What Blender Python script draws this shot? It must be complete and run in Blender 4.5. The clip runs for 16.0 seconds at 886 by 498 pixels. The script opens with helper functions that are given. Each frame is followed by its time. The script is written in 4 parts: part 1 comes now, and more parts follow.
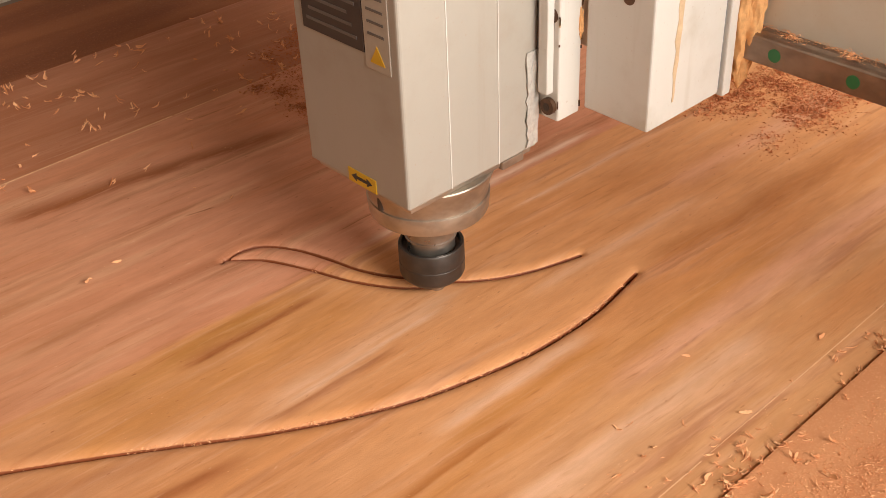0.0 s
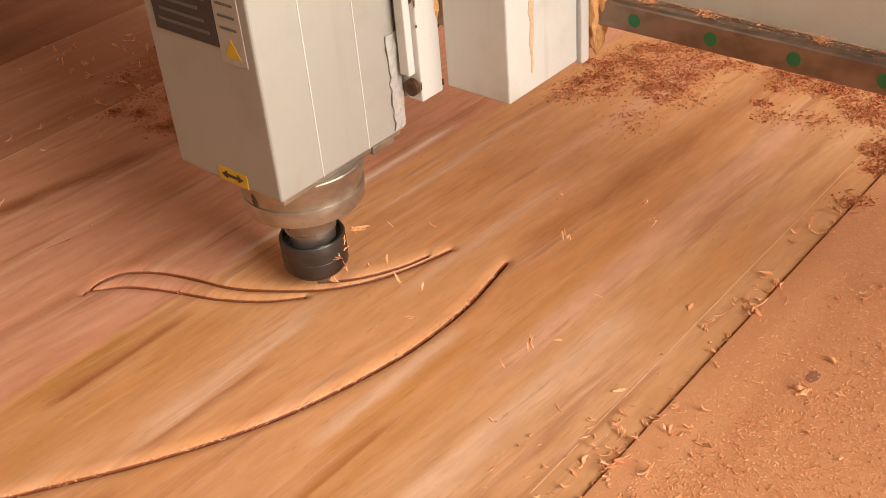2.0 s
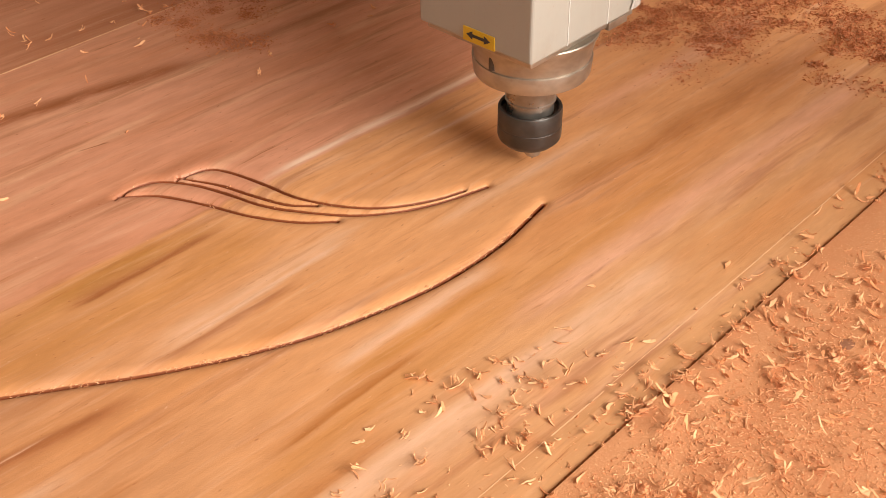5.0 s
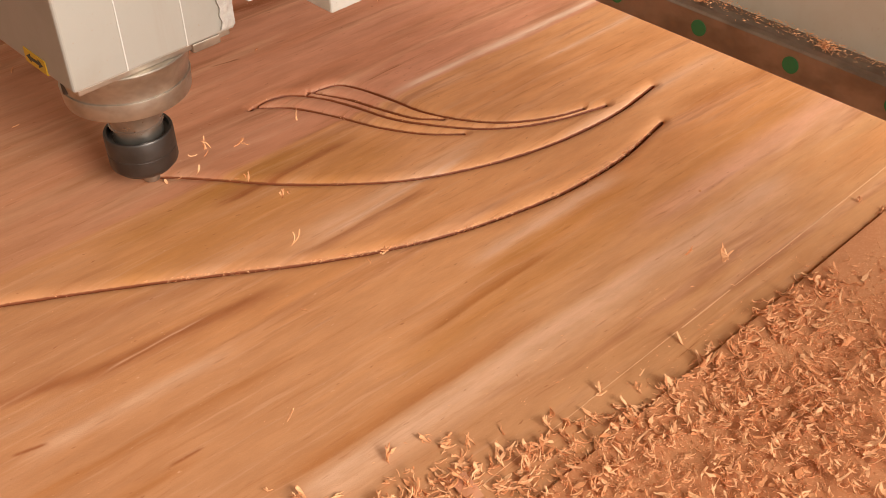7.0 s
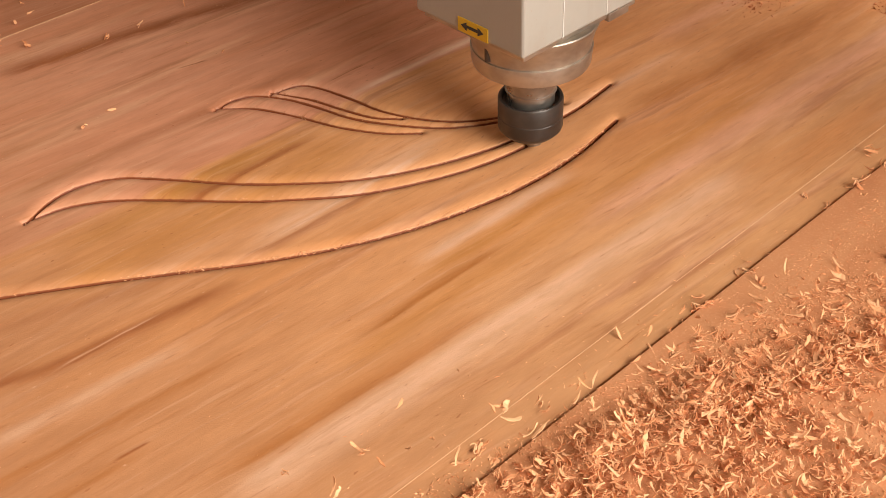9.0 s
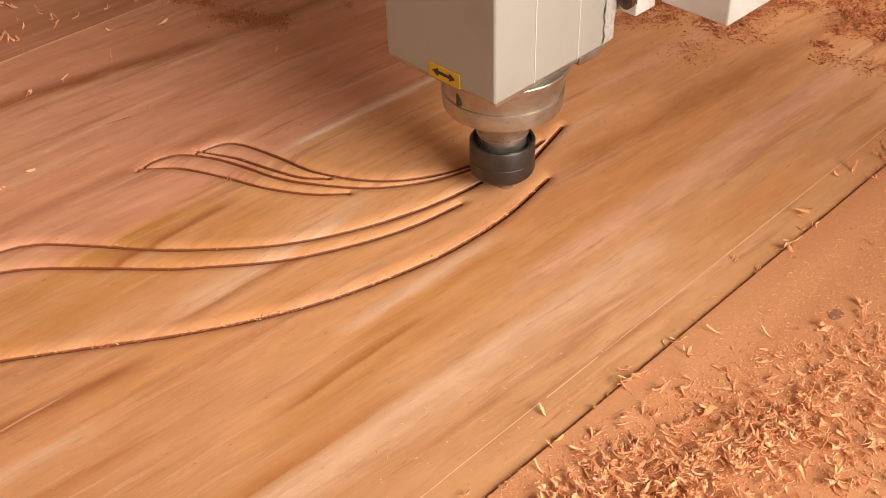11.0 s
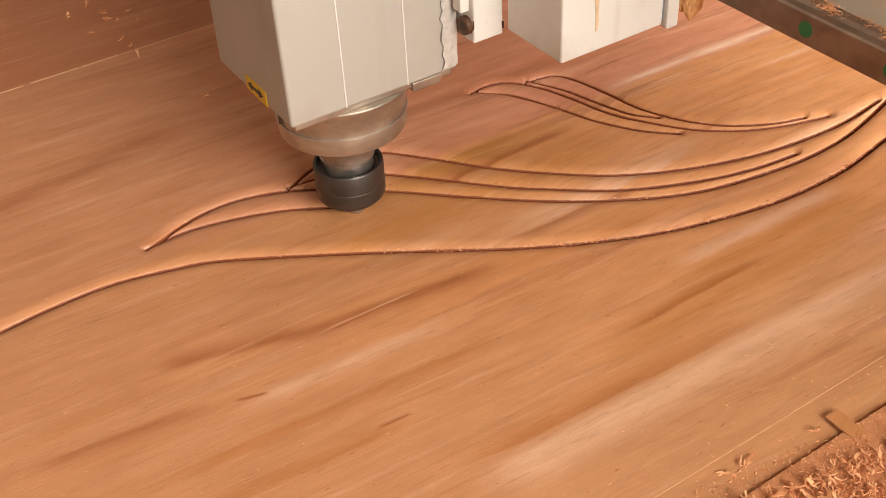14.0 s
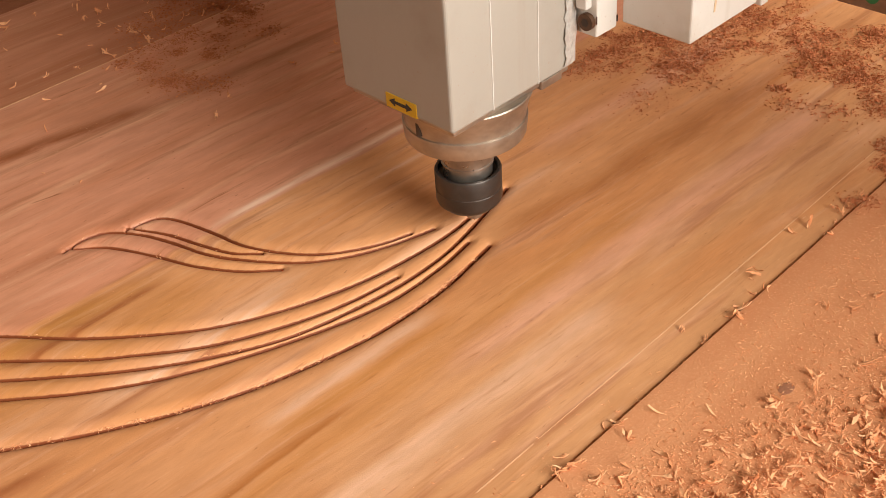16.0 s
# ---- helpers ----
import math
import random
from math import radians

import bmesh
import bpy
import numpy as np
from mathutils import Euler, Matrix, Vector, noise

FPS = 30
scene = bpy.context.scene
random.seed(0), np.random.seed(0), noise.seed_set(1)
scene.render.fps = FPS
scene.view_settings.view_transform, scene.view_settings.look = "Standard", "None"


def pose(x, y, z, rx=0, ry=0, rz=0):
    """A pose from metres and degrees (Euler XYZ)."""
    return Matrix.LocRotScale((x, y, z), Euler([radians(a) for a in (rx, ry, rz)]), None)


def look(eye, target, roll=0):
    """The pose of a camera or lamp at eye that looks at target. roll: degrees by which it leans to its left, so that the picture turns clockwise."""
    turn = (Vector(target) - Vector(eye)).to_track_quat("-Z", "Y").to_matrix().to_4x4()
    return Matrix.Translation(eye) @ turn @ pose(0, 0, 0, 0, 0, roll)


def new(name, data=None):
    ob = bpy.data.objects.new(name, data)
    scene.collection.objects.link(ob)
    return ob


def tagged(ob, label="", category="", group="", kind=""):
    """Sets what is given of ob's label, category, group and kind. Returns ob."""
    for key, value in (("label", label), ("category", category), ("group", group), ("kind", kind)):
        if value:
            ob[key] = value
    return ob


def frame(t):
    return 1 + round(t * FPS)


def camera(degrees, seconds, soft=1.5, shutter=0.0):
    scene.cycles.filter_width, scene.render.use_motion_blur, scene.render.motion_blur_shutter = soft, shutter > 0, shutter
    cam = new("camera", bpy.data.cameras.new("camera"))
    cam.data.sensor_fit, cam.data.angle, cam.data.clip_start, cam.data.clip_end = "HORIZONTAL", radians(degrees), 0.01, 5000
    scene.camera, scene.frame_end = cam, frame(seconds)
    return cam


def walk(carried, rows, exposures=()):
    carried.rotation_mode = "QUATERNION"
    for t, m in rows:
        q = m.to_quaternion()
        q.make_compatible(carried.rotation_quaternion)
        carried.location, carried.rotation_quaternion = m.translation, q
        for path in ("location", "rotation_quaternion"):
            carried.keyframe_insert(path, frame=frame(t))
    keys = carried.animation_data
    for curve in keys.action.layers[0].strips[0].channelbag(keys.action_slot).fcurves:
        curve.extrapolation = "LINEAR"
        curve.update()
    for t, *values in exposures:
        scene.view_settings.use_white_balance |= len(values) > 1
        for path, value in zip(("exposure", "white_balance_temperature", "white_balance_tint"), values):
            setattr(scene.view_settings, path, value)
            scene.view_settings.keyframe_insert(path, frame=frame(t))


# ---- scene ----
cam = camera(43.2, 16.0, soft=0.6, shutter=0.0)
walk(cam, [
    (0, pose(-0.5801, -0.4214, 0.5159, 55.16, 2.13, -43.22)),
    (0.5, pose(-0.5759, -0.4265, 0.5065, 54.63, 3.39, -44.63)),
    (1, pose(-0.5427, -0.4455, 0.5149, 54.48, 4.29, -47.41)),
    (1.5, pose(-0.5369, -0.4549, 0.5143, 54.73, 4.01, -49.68)),
    (2, pose(-0.5479, -0.4425, 0.5037, 55.10, 4.28, -49.93)),
    (2.5, pose(-0.5633, -0.4294, 0.4963, 55.20, 2.83, -48.25)),
    (3, pose(-0.5716, -0.4315, 0.5011, 54.54, 1.77, -46.58)),
    (3.5, pose(-0.5506, -0.4281, 0.4945, 53.75, 2.21, -45.19)),
    (4, pose(-0.5508, -0.4330, 0.4949, 53.10, 2.09, -45.68)),
    (6.5, pose(-0.5772, -0.4234, 0.4841, 51.98, -0.74, -46.30)),
    (7, pose(-0.6340, -0.4297, 0.4794, 50.94, 1.33, -43.48)),
    (7.5, pose(-0.6738, -0.4269, 0.4693, 50.61, 2.71, -41.87)),
    (8, pose(-0.6551, -0.4364, 0.4689, 50.18, 2.69, -40.55)),
    (8.5, pose(-0.6520, -0.4239, 0.4515, 51.46, 1.24, -42.65)),
    (9, pose(-0.6093, -0.4681, 0.4907, 50.62, 2.03, -43.13)),
    (9.5, pose(-0.5537, -0.4696, 0.5066, 51.49, 1.46, -45.48)),
    (12, pose(-0.5888, -0.4419, 0.4981, 51.15, 1.33, -42.20)),
    (12.5, pose(-0.6384, -0.4240, 0.4880, 50.97, 2.04, -37.82)),
    (13, pose(-0.6958, -0.4093, 0.4880, 50.52, 2.53, -34.25)),
    (13.5, pose(-0.7013, -0.4166, 0.4933, 50.41, 2.28, -32.74)),
    (14, pose(-0.6660, -0.4224, 0.4903, 50.72, 2.51, -33.47)),
    (14.5, pose(-0.6196, -0.4432, 0.4885, 51.06, 2.75, -35.88)),
    (15, pose(-0.5567, -0.4586, 0.4945, 51.59, 2.97, -40.31)),
    (15.5, pose(-0.5001, -0.4554, 0.5145, 51.53, 3.01, -44.77)),
    (16, pose(-0.4838, -0.4651, 0.5091, 52.56, 3.47, -45.53)),
], [(0, -0.02), (1.0, -0.05), (4.2, 0.06), (6.5, 0.0), (7.4, 0.18), (8.5, 0.02), (9.5, -0.08), (12.0, 0.08), (12.5, 0.18), (13.3, 0.26), (14.5, 0.07), (16.0, -0.12)])

# ---- world, daylight from the open doorway on the -y side ----
world = bpy.data.worlds.new("world")
scene.world = world
world.use_nodes = True
_sky = world.node_tree.nodes.new("ShaderNodeTexSky")
_sky.sky_type, _sky.sun_disc = "NISHITA", False
_sky.sun_elevation, _sky.sun_rotation = radians(28), radians(176)
_bg = world.node_tree.nodes["Background"]
world.node_tree.links.new(_sky.outputs[0], _bg.inputs[0])
_bg.inputs[1].default_value = 0.12

doorway = bpy.data.lights.new("doorway_daylight", "AREA")
doorway.shape, doorway.size, doorway.size_y = "RECTANGLE", 3.0, 1.2
doorway.energy, doorway.color = 216, (1.0, 0.93, 0.83)
lamp = new("doorway_daylight", doorway)
lamp.matrix_world = look((0.35, -2.55, 1.48), (0.0, 0.0, 0.0))


# ---- node helpers ----
class Mat:
    """A small wrapper that chains shader nodes."""

    def __init__(self, name):
        self.mat = bpy.data.materials.new(name)
        self.mat.use_nodes = True
        self.nt = self.mat.node_tree
        self.bsdf = self.nt.nodes["Principled BSDF"]
        self.co = self.nt.nodes.new("ShaderNodeTexCoord").outputs["Object"]

    def put(self, socket, value):
        if isinstance(value, bpy.types.NodeSocket):
            self.nt.links.new(value, socket)
        else:
            socket.default_value = value

    def math(self, op, a, b=0.0, c=0.0, clamp=False):
        n = self.nt.nodes.new("ShaderNodeMath")
        n.operation, n.use_clamp = op, clamp
        for s, v in zip(n.inputs, (a, b, c)):
            self.put(s, v)
        return n.outputs[0]

    def xyz(self, v):
        n = self.nt.nodes.new("ShaderNodeSeparateXYZ")
        self.put(n.inputs[0], v)
        return n.outputs

    def join(self, x, y, z):
        n = self.nt.nodes.new("ShaderNodeCombineXYZ")
        for s, v in zip(n.inputs, (x, y, z)):
            self.put(s, v)
        return n.outputs[0]

    def scaled(self, v, sx, sy, sz):
        n = self.nt.nodes.new("ShaderNodeMapping")
        self.put(n.inputs["Vector"], v)
        n.inputs["Scale"].default_value = (sx, sy, sz)
        return n.outputs[0]

    def noise(self, v, scale=1.0, detail=4.0, rough=0.55):
        n = self.nt.nodes.new("ShaderNodeTexNoise")
        self.put(n.inputs["Vector"], v)
        n.inputs["Scale"].default_value, n.inputs["Detail"].default_value = scale, detail
        n.inputs["Roughness"].default_value = rough
        return n.outputs["Fac"]

    def step(self, v, lo, hi, a=0.0, b=1.0):
        n = self.nt.nodes.new("ShaderNodeMapRange")
        n.interpolation_type = "SMOOTHSTEP"
        self.put(n.inputs["Value"], v)
        for k, x in (("From Min", lo), ("From Max", hi), ("To Min", a), ("To Max", b)):
            n.inputs[k].default_value = x
        return n.outputs["Result"]

    def mix(self, fac, a, b, blend="MIX"):
        n = self.nt.nodes.new("ShaderNodeMix")
        n.data_type, n.blend_type = "RGBA", blend
        self.put(n.inputs[0], fac)
        for s, v in ((n.inputs[6], a), (n.inputs[7], b)):
            self.put(s, (*v, 1) if isinstance(v, tuple) else v)
        return n.outputs[2]

    def bump(self, height, strength, distance):
        n = self.nt.nodes.new("ShaderNodeBump")
        self.put(n.inputs["Height"], height)
        n.inputs["Strength"].default_value, n.inputs["Distance"].default_value = strength, distance
        self.nt.links.new(n.outputs[0], self.bsdf.inputs["Normal"])

    def done(self, color, rough=0.6, metal=0.0):
        self.put(self.bsdf.inputs["Base Color"], (*color, 1) if isinstance(color, tuple) else color)
        self.put(self.bsdf.inputs["Roughness"], rough)
        self.put(self.bsdf.inputs["Metallic"], metal)
        return self.mat


PINK, TAN, ORANGE, OLIVE, BROWN, PALE = (
    (0.70, 0.318, 0.196), (0.72, 0.345, 0.152), (0.61, 0.245, 0.078),
    (0.46, 0.190, 0.032), (0.33, 0.098, 0.028), (0.76, 0.43, 0.27))


def wood_board():
    m = Mat("reddish_hardwood")
    x, y, z = m.xyz(m.co)
    wave = m.noise(m.scaled(m.co, 3.0, 5.0, 3.0), 1.0, 2.0)
    yw = m.math("MULTIPLY_ADD", m.math("SUBTRACT", wave, 0.5), 0.010, y)
    ripple = m.noise(m.scaled(m.co, 13.0, 45.0, 5.0), 1.0, 3.0)
    yw = m.math("MULTIPLY_ADD", m.math("SUBTRACT", ripple, 0.5), 0.006, yw)
    # the grain runs a little askew to the board's edge
    v = m.join(x, m.math("MULTIPLY_ADD", x, 0.045, yw), z)
    broad = m.noise(m.scaled(v, 2.2, 15.0, 4.0), 1.0, 4.0)
    edge = m.math("MULTIPLY_ADD", x, 0.055, yw)
    col = m.mix(m.step(yw, -0.14, 0.03), (0.64, 0.325, 0.148), TAN)
    col = m.mix(m.math("MULTIPLY", m.step(broad, 0.42, 0.66), 0.55), col, ORANGE)
    pink = m.mix(m.math("MULTIPLY", m.step(broad, 0.40, 0.66), 0.5), PINK, (0.56, 0.205, 0.088))
    col = m.mix(m.step(edge, 0.169, 0.1735), col, pink)
    broad2 = m.noise(m.scaled(v, 3.0, 30.0, 5.0), 1.4, 4.0)
    col = m.mix(m.math("MULTIPLY", m.step(broad2, 0.50, 0.70), 0.55), col, PALE)
    broad3 = m.noise(m.scaled(v, 3.4, 46.0, 5.0), 0.9, 5.0, 0.62)
    col = m.mix(m.math("MULTIPLY", m.step(broad3, 0.54, 0.68), 0.5), col, BROWN)
    # darker, redder brown mixed in towards the -x end
    x_warped = m.math("MULTIPLY_ADD", m.math("SUBTRACT", broad, 0.5), 0.5, x)
    col = m.mix(m.step(x_warped, -0.60, -0.13, 0.82, 0.0), col, (0.50, 0.222, 0.102))
    # streaks: from (x, y) to (x, y), half widths to the far and the near side, colour, strength
    RUSSET, OCHRE, CREAM, ROSE = (0.43, 0.150, 0.034), (0.56, 0.235, 0.060), (0.79, 0.485, 0.325), (0.78, 0.42, 0.29)
    ragged = m.noise(m.scaled(v, 24.0, 150.0, 20.0), 1.0, 4.0, 0.65)
    for xa, ya, xb, yb, far_w, near_w, tint, k in (
            (-0.42, 0.174, -0.17, 0.164, 0.009, 0.016, OLIVE, 0.4), (-0.33, 0.158, -0.18, 0.154, 0.006, 0.002, BROWN, 0.75),
            (-0.335, 0.178, -0.22, 0.172, 0.007, 0.008, OLIVE, 0.5), (-0.44, 0.135, -0.15, 0.128, 0.020, 0.020, OCHRE, 0.5),
            (-0.31, 0.0765, -0.12, 0.0780, 0.0025, 0.003, CREAM, 0.95), (-0.32, 0.084, -0.10, 0.086, 0.009, 0.006, CREAM, 0.45),
            (-0.32, 0.0715, -0.18, 0.0675, 0.0015, 0.005, BROWN, 0.5), (-0.57, 0.100, -0.46, 0.071, 0.009, 0.004, BROWN, 0.6),
            (-0.50, 0.075, -0.32, 0.055, 0.004, 0.008, BROWN, 0.62), (-0.467, 0.0660, -0.383, 0.0650, 0.0009, 0.0005, CREAM, 0.45),
            (-0.465, 0.0643, -0.39, 0.0633, 0.0007, 0.0007, BROWN, 0.95), (-0.54, 0.039, -0.38, 0.028, 0.005, 0.007, CREAM, 0.4),
            (-0.46, -0.079, -0.22, -0.091, 0.011, 0.0014, RUSSET, 0.55), (-0.46, -0.092, 0.02, -0.106, 0.006, 0.016, CREAM, 0.6),
            (-0.51, 0.143, -0.33, 0.080, 0.006, 0.008, BROWN, 0.22), (-0.14, -0.067, 0.34, -0.088, 0.012, 0.013, ROSE, 0.5),
            (-0.25, -0.019, -0.07, -0.023, 0.008, 0.005, CREAM, 0.65), (-0.26, -0.032, -0.06, -0.036, 0.005, 0.006, OCHRE, 0.6),
            (0.0, 0.005, 0.19, -0.021, 0.011, 0.009, RUSSET, 0.5), (0.12, -0.010, 0.42, -0.035, 0.018, 0.014, RUSSET, 0.5),
            (-0.32, -0.048, -0.17, -0.047, 0.005, 0.0015, RUSSET, 0.7), (-0.35, -0.062, 0.12, -0.052, 0.012, 0.010, OCHRE, 0.45),
            (-0.535, 0.0440, -0.512, 0.0380, 0.0013, 0.0009, BROWN, 0.95), (-0.476, -0.0260, -0.450, -0.0263, 0.0013, 0.0010, BROWN, 0.95),
            (-0.14, 0.185, 0.16, 0.172, 0.0036, 0.0036, (0.88, 0.62, 0.47), 0.9), (-0.02, 0.134, 0.17, 0.1275, 0.0022, 0.003, CREAM, 0.7),
            (-0.34, 0.436, -0.03, 0.383, 0.013, 0.008, BROWN, 0.75), (-0.64, 0.322, -0.42, 0.352, 0.013, 0.012, BROWN, 0.4),
            (-0.06, 0.386, 0.18, 0.362, 0.010, 0.012, BROWN, 0.4), (-0.207, 0.3263, -0.178, 0.3200, 0.0009, 0.0007, BROWN, 0.9),
            (-0.60, 0.012, -0.36, -0.004, 0.003, 0.008, RUSSET, 0.5), (-0.66, 0.066, -0.54, 0.052, 0.003, 0.007, BROWN, 0.45),
            (-0.62, -0.020, -0.44, -0.034, 0.008, 0.003, RUSSET, 0.45), (-0.10, 0.040, 0.14, 0.030, 0.006, 0.006, CREAM, 0.4),
            (-0.40, 0.262, -0.10, 0.248, 0.005, 0.010, BROWN, 0.35), (0.10, 0.060, 0.40, 0.045, 0.010, 0.012, ROSE, 0.4)):
        drift = (yb - ya) / (xb - xa)
        d = m.math("SUBTRACT", m.math("MULTIPLY_ADD", x, -drift, yw), ya - drift * xa)
        d = m.math("MULTIPLY_ADD", m.math("SUBTRACT", ragged, 0.5), 1.3 * min(far_w, near_w), d)
        d = m.math("MAXIMUM", m.math("DIVIDE", d, far_w), m.math("DIVIDE", d, -near_w))
        g = m.math("POWER", 2.718, m.math("MULTIPLY", m.math("MULTIPLY", d, d), -1.0))
        fade = min(0.05, 0.25 * (xb - xa))
        g = m.math("MULTIPLY", g, m.math("MULTIPLY", m.step(x, xa, xa + fade), m.step(x, xb - fade, xb, 1.0, 0.0)))
        g = m.math("MULTIPLY", m.math("MULTIPLY", g, min(1.0, 1.3 * k)), m.step(ragged, 0.28, 0.55, 0.66, 1.0))
        col = m.mix(g, col, tint)
    fine = m.noise(m.scaled(v, 9.0, 420.0, 60.0), 1.0, 3.0, 0.6)
    col = m.mix(1.0, col, m.mix(fine, (0.965, 0.96, 0.95), (1.025, 1.025, 1.025)), "MULTIPLY")
    mid = m.noise(m.scaled(v, 16.0, 70.0, 20.0), 1.0, 5.0, 0.7)
    col = m.mix(1.0, col, m.mix(m.step(mid, 0.3, 0.7), (0.90, 0.875, 0.845), (1.06, 1.07, 1.08)), "MULTIPLY")
    pores = m.noise(m.scaled(v, 34.0, 330.0, 200.0), 1.0, 3.0)
    col = m.mix(m.step(pores, 0.62, 0.74, 0.0, 0.35), col, BROWN)
    far = m.noise(m.scaled(m.co, 5.0, 30.0, 5.0), 1.0, 4.0)
    col = m.mix(m.math("MULTIPLY", m.step(y, 0.494, 0.498), m.step(far, 0.3, 0.6, 0.45, 0.8)), col, (0.43, 0.150, 0.066))
    fibre = m.noise(m.scaled(v, 7.0, 150.0, 20.0), 1.0, 6.0, 0.72)
    col = m.mix(m.step(fibre, 0.54, 0.66, 0.0, 0.30), col, RUSSET)
    col = m.mix(m.step(fibre, 0.46, 0.34, 0.0, 0.20), col, CREAM)
    crack = m.math("MULTIPLY", m.step(fibre, 0.63, 0.69), m.step(broad2, 0.36, 0.46, 0.75, 0.0))
    col = m.mix(crack, col, BROWN)
    dust = m.noise(m.co, 900.0, 2.0)
    col = m.mix(m.step(dust, 0.66, 0.74, 0.0, 0.35), col, PALE)
    fleck = m.noise(m.scaled(m.co, 130.0, 330.0, 200.0), 1.0, 3.0)
    col = m.mix(m.step(fleck, 0.68, 0.74, 0.0, 0.6), col, BROWN)
    col = m.mix(m.step(fleck, 0.30, 0.25, 0.0, 0.45), col, CREAM)
    # shade painted into the core of the cuts, dark red-brown below about 3 mm
    core_shade = m.math("MULTIPLY_ADD", m.math("SUBTRACT", m.noise(m.scaled(m.co, 240.0, 240.0, 60.0), 1.0, 3.0), 0.5), 0.0012, z)
    core_shade = m.math("MULTIPLY", m.step(core_shade, -0.0025, -0.0034), m.step(y, -0.05, -0.04))
    col = m.mix(core_shade, col, (0.26, 0.066, 0.019))
    m.bump(m.math("ADD", fine, m.math("MULTIPLY", dust, 0.6)), 0.3, 0.0006)
    return m.done(col, m.step(fine, 0.2, 0.8, 0.5, 0.68))


def dusty_wood():
    m = Mat("sawdust_covered_wood")
    v = m.scaled(m.co, 1.5, 16.0, 4.0)
    streak = m.noise(v, 1.0, 4.0)
    col = m.mix(m.step(streak, 0.35, 0.65), (0.56, 0.225, 0.095), (0.63, 0.285, 0.13))
    grain = m.noise(m.co, 650.0, 3.0, 0.7)
    col = m.mix(m.step(grain, 0.5, 0.7, 0.0, 0.5), col, (0.74, 0.40, 0.20))
    blot = m.noise(m.co, 28.0, 4.0)
    col = m.mix(m.step(blot, 0.55, 0.75, 0.0, 0.3), col, (0.46, 0.165, 0.062))
    m.bump(m.math("ADD", grain, m.math("MULTIPLY", blot, 1.5)), 0.5, 0.0012)
    return m.done(col, 0.85)


def dark_bed():
    m = Mat("dark_dusty_bed")
    n = m.noise(m.scaled(m.co, 3.0, 18.0, 3.0), 1.0, 4.0)
    g = m.noise(m.co, 320.0, 3.0)
    col = m.mix(m.step(n, 0.35, 0.7), (0.26, 0.085, 0.036), (0.38, 0.135, 0.056))
    col = m.mix(m.step(g, 0.56, 0.7, 0.0, 0.5), col, (0.45, 0.19, 0.08))
    m.bump(g, 0.5, 0.002)
    return m.done(col, 0.9)


def shaving_wood(name="wood_shaving", dark=0.0):
    m = Mat(name)
    oi = m.nt.nodes.new("ShaderNodeObjectInfo")
    geo = m.nt.nodes.new("ShaderNodeNewGeometry")
    r = m.math("FRACT", m.math("ADD", oi.outputs["Random"], geo.outputs["Random Per Island"]))
    a, b = (0.74, 0.30, 0.125), (0.95, 0.56, 0.31)
    if dark:
        a, b = (0.47, 0.145, 0.052), (0.64, 0.25, 0.105)
    col = m.mix(r, a, b)
    n = m.noise(m.scaled(m.co, 200.0, 900.0, 200.0), 1.0, 2.0)
    col = m.mix(1.0, col, m.mix(n, (0.8, 0.78, 0.75), (1.12, 1.12, 1.1)), "MULTIPLY")
    return m.done(col, 0.8)


def painted_metal(name, base, dirt, amount=0.5, rough=0.45):
    m = Mat(name)
    n = m.noise(m.co, 16.0, 5.0, 0.6)
    col = m.mix(m.step(n, 0.48, 0.78, 0.0, amount), base, dirt)
    run = m.noise(m.scaled(m.co, 60.0, 60.0, 4.0), 1.0, 4.0)
    col = m.mix(m.step(run, 0.58, 0.75, 0.0, amount * 0.6), col, dirt)
    sp = m.noise(m.co, 420.0, 2.0)
    col = m.mix(m.step(sp, 0.68, 0.76, 0.0, 0.6 * amount), col, (0.35, 0.18, 0.08))
    m.bump(m.noise(m.co, 260.0, 2.0), 0.08, 0.0005)
    return m.done(col, m.step(n, 0.3, 0.7, rough, rough + 0.15))


def metal(name, base, rough, dark, tint=(0.35, 0.2, 0.1)):
    m = Mat(name)
    n = m.noise(m.scaled(m.co, 40.0, 40.0, 60.0), 1.0, 3.0)
    col = m.mix(m.step(n, 0.3, 0.7), base, dark)
    d = m.noise(m.co, 90.0, 4.0)
    col = m.mix(m.step(d, 0.55, 0.8, 0.0, 0.25), col, tint)
    m.bump(n, 0.08, 0.0003)
    return m.done(col, m.step(d, 0.3, 0.7, rough, rough + 0.18), 0.85)


def plain(name, color, rough=0.6, scale=120.0, swing=0.15, metallic=0.0):
    m = Mat(name)
    n = m.noise(m.co, scale, 4.0)
    lo = tuple(c * (1 - swing) for c in color)
    hi = tuple(min(1.0, c * (1 + swing)) for c in color)
    return m.done(m.mix(n, lo, hi), rough, metallic)


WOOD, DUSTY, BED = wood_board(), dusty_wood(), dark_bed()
SHAVE, CRUMB = shaving_wood(), shaving_wood("dark_crumb", 1.0)
PAINT = painted_metal("warm_white_paint", (0.64, 0.62, 0.585), (0.36, 0.28, 0.19), 0.4)
HOUSING = painted_metal("spindle_housing_paint", (0.37, 0.342, 0.303), (0.30, 0.24, 0.18), 0.4, 0.4)
BEAM = painted_metal("beam_paint", (0.56, 0.51, 0.43), (0.48, 0.37, 0.25), 0.4, 0.5)
STEEL = metal("worn_steel", (0.52, 0.46, 0.39), 0.3, (0.36, 0.31, 0.26))
BLACKED = metal("blackened_steel", (0.115, 0.105, 0.10), 0.34, (0.085, 0.078, 0.074), (0.17, 0.125, 0.09))
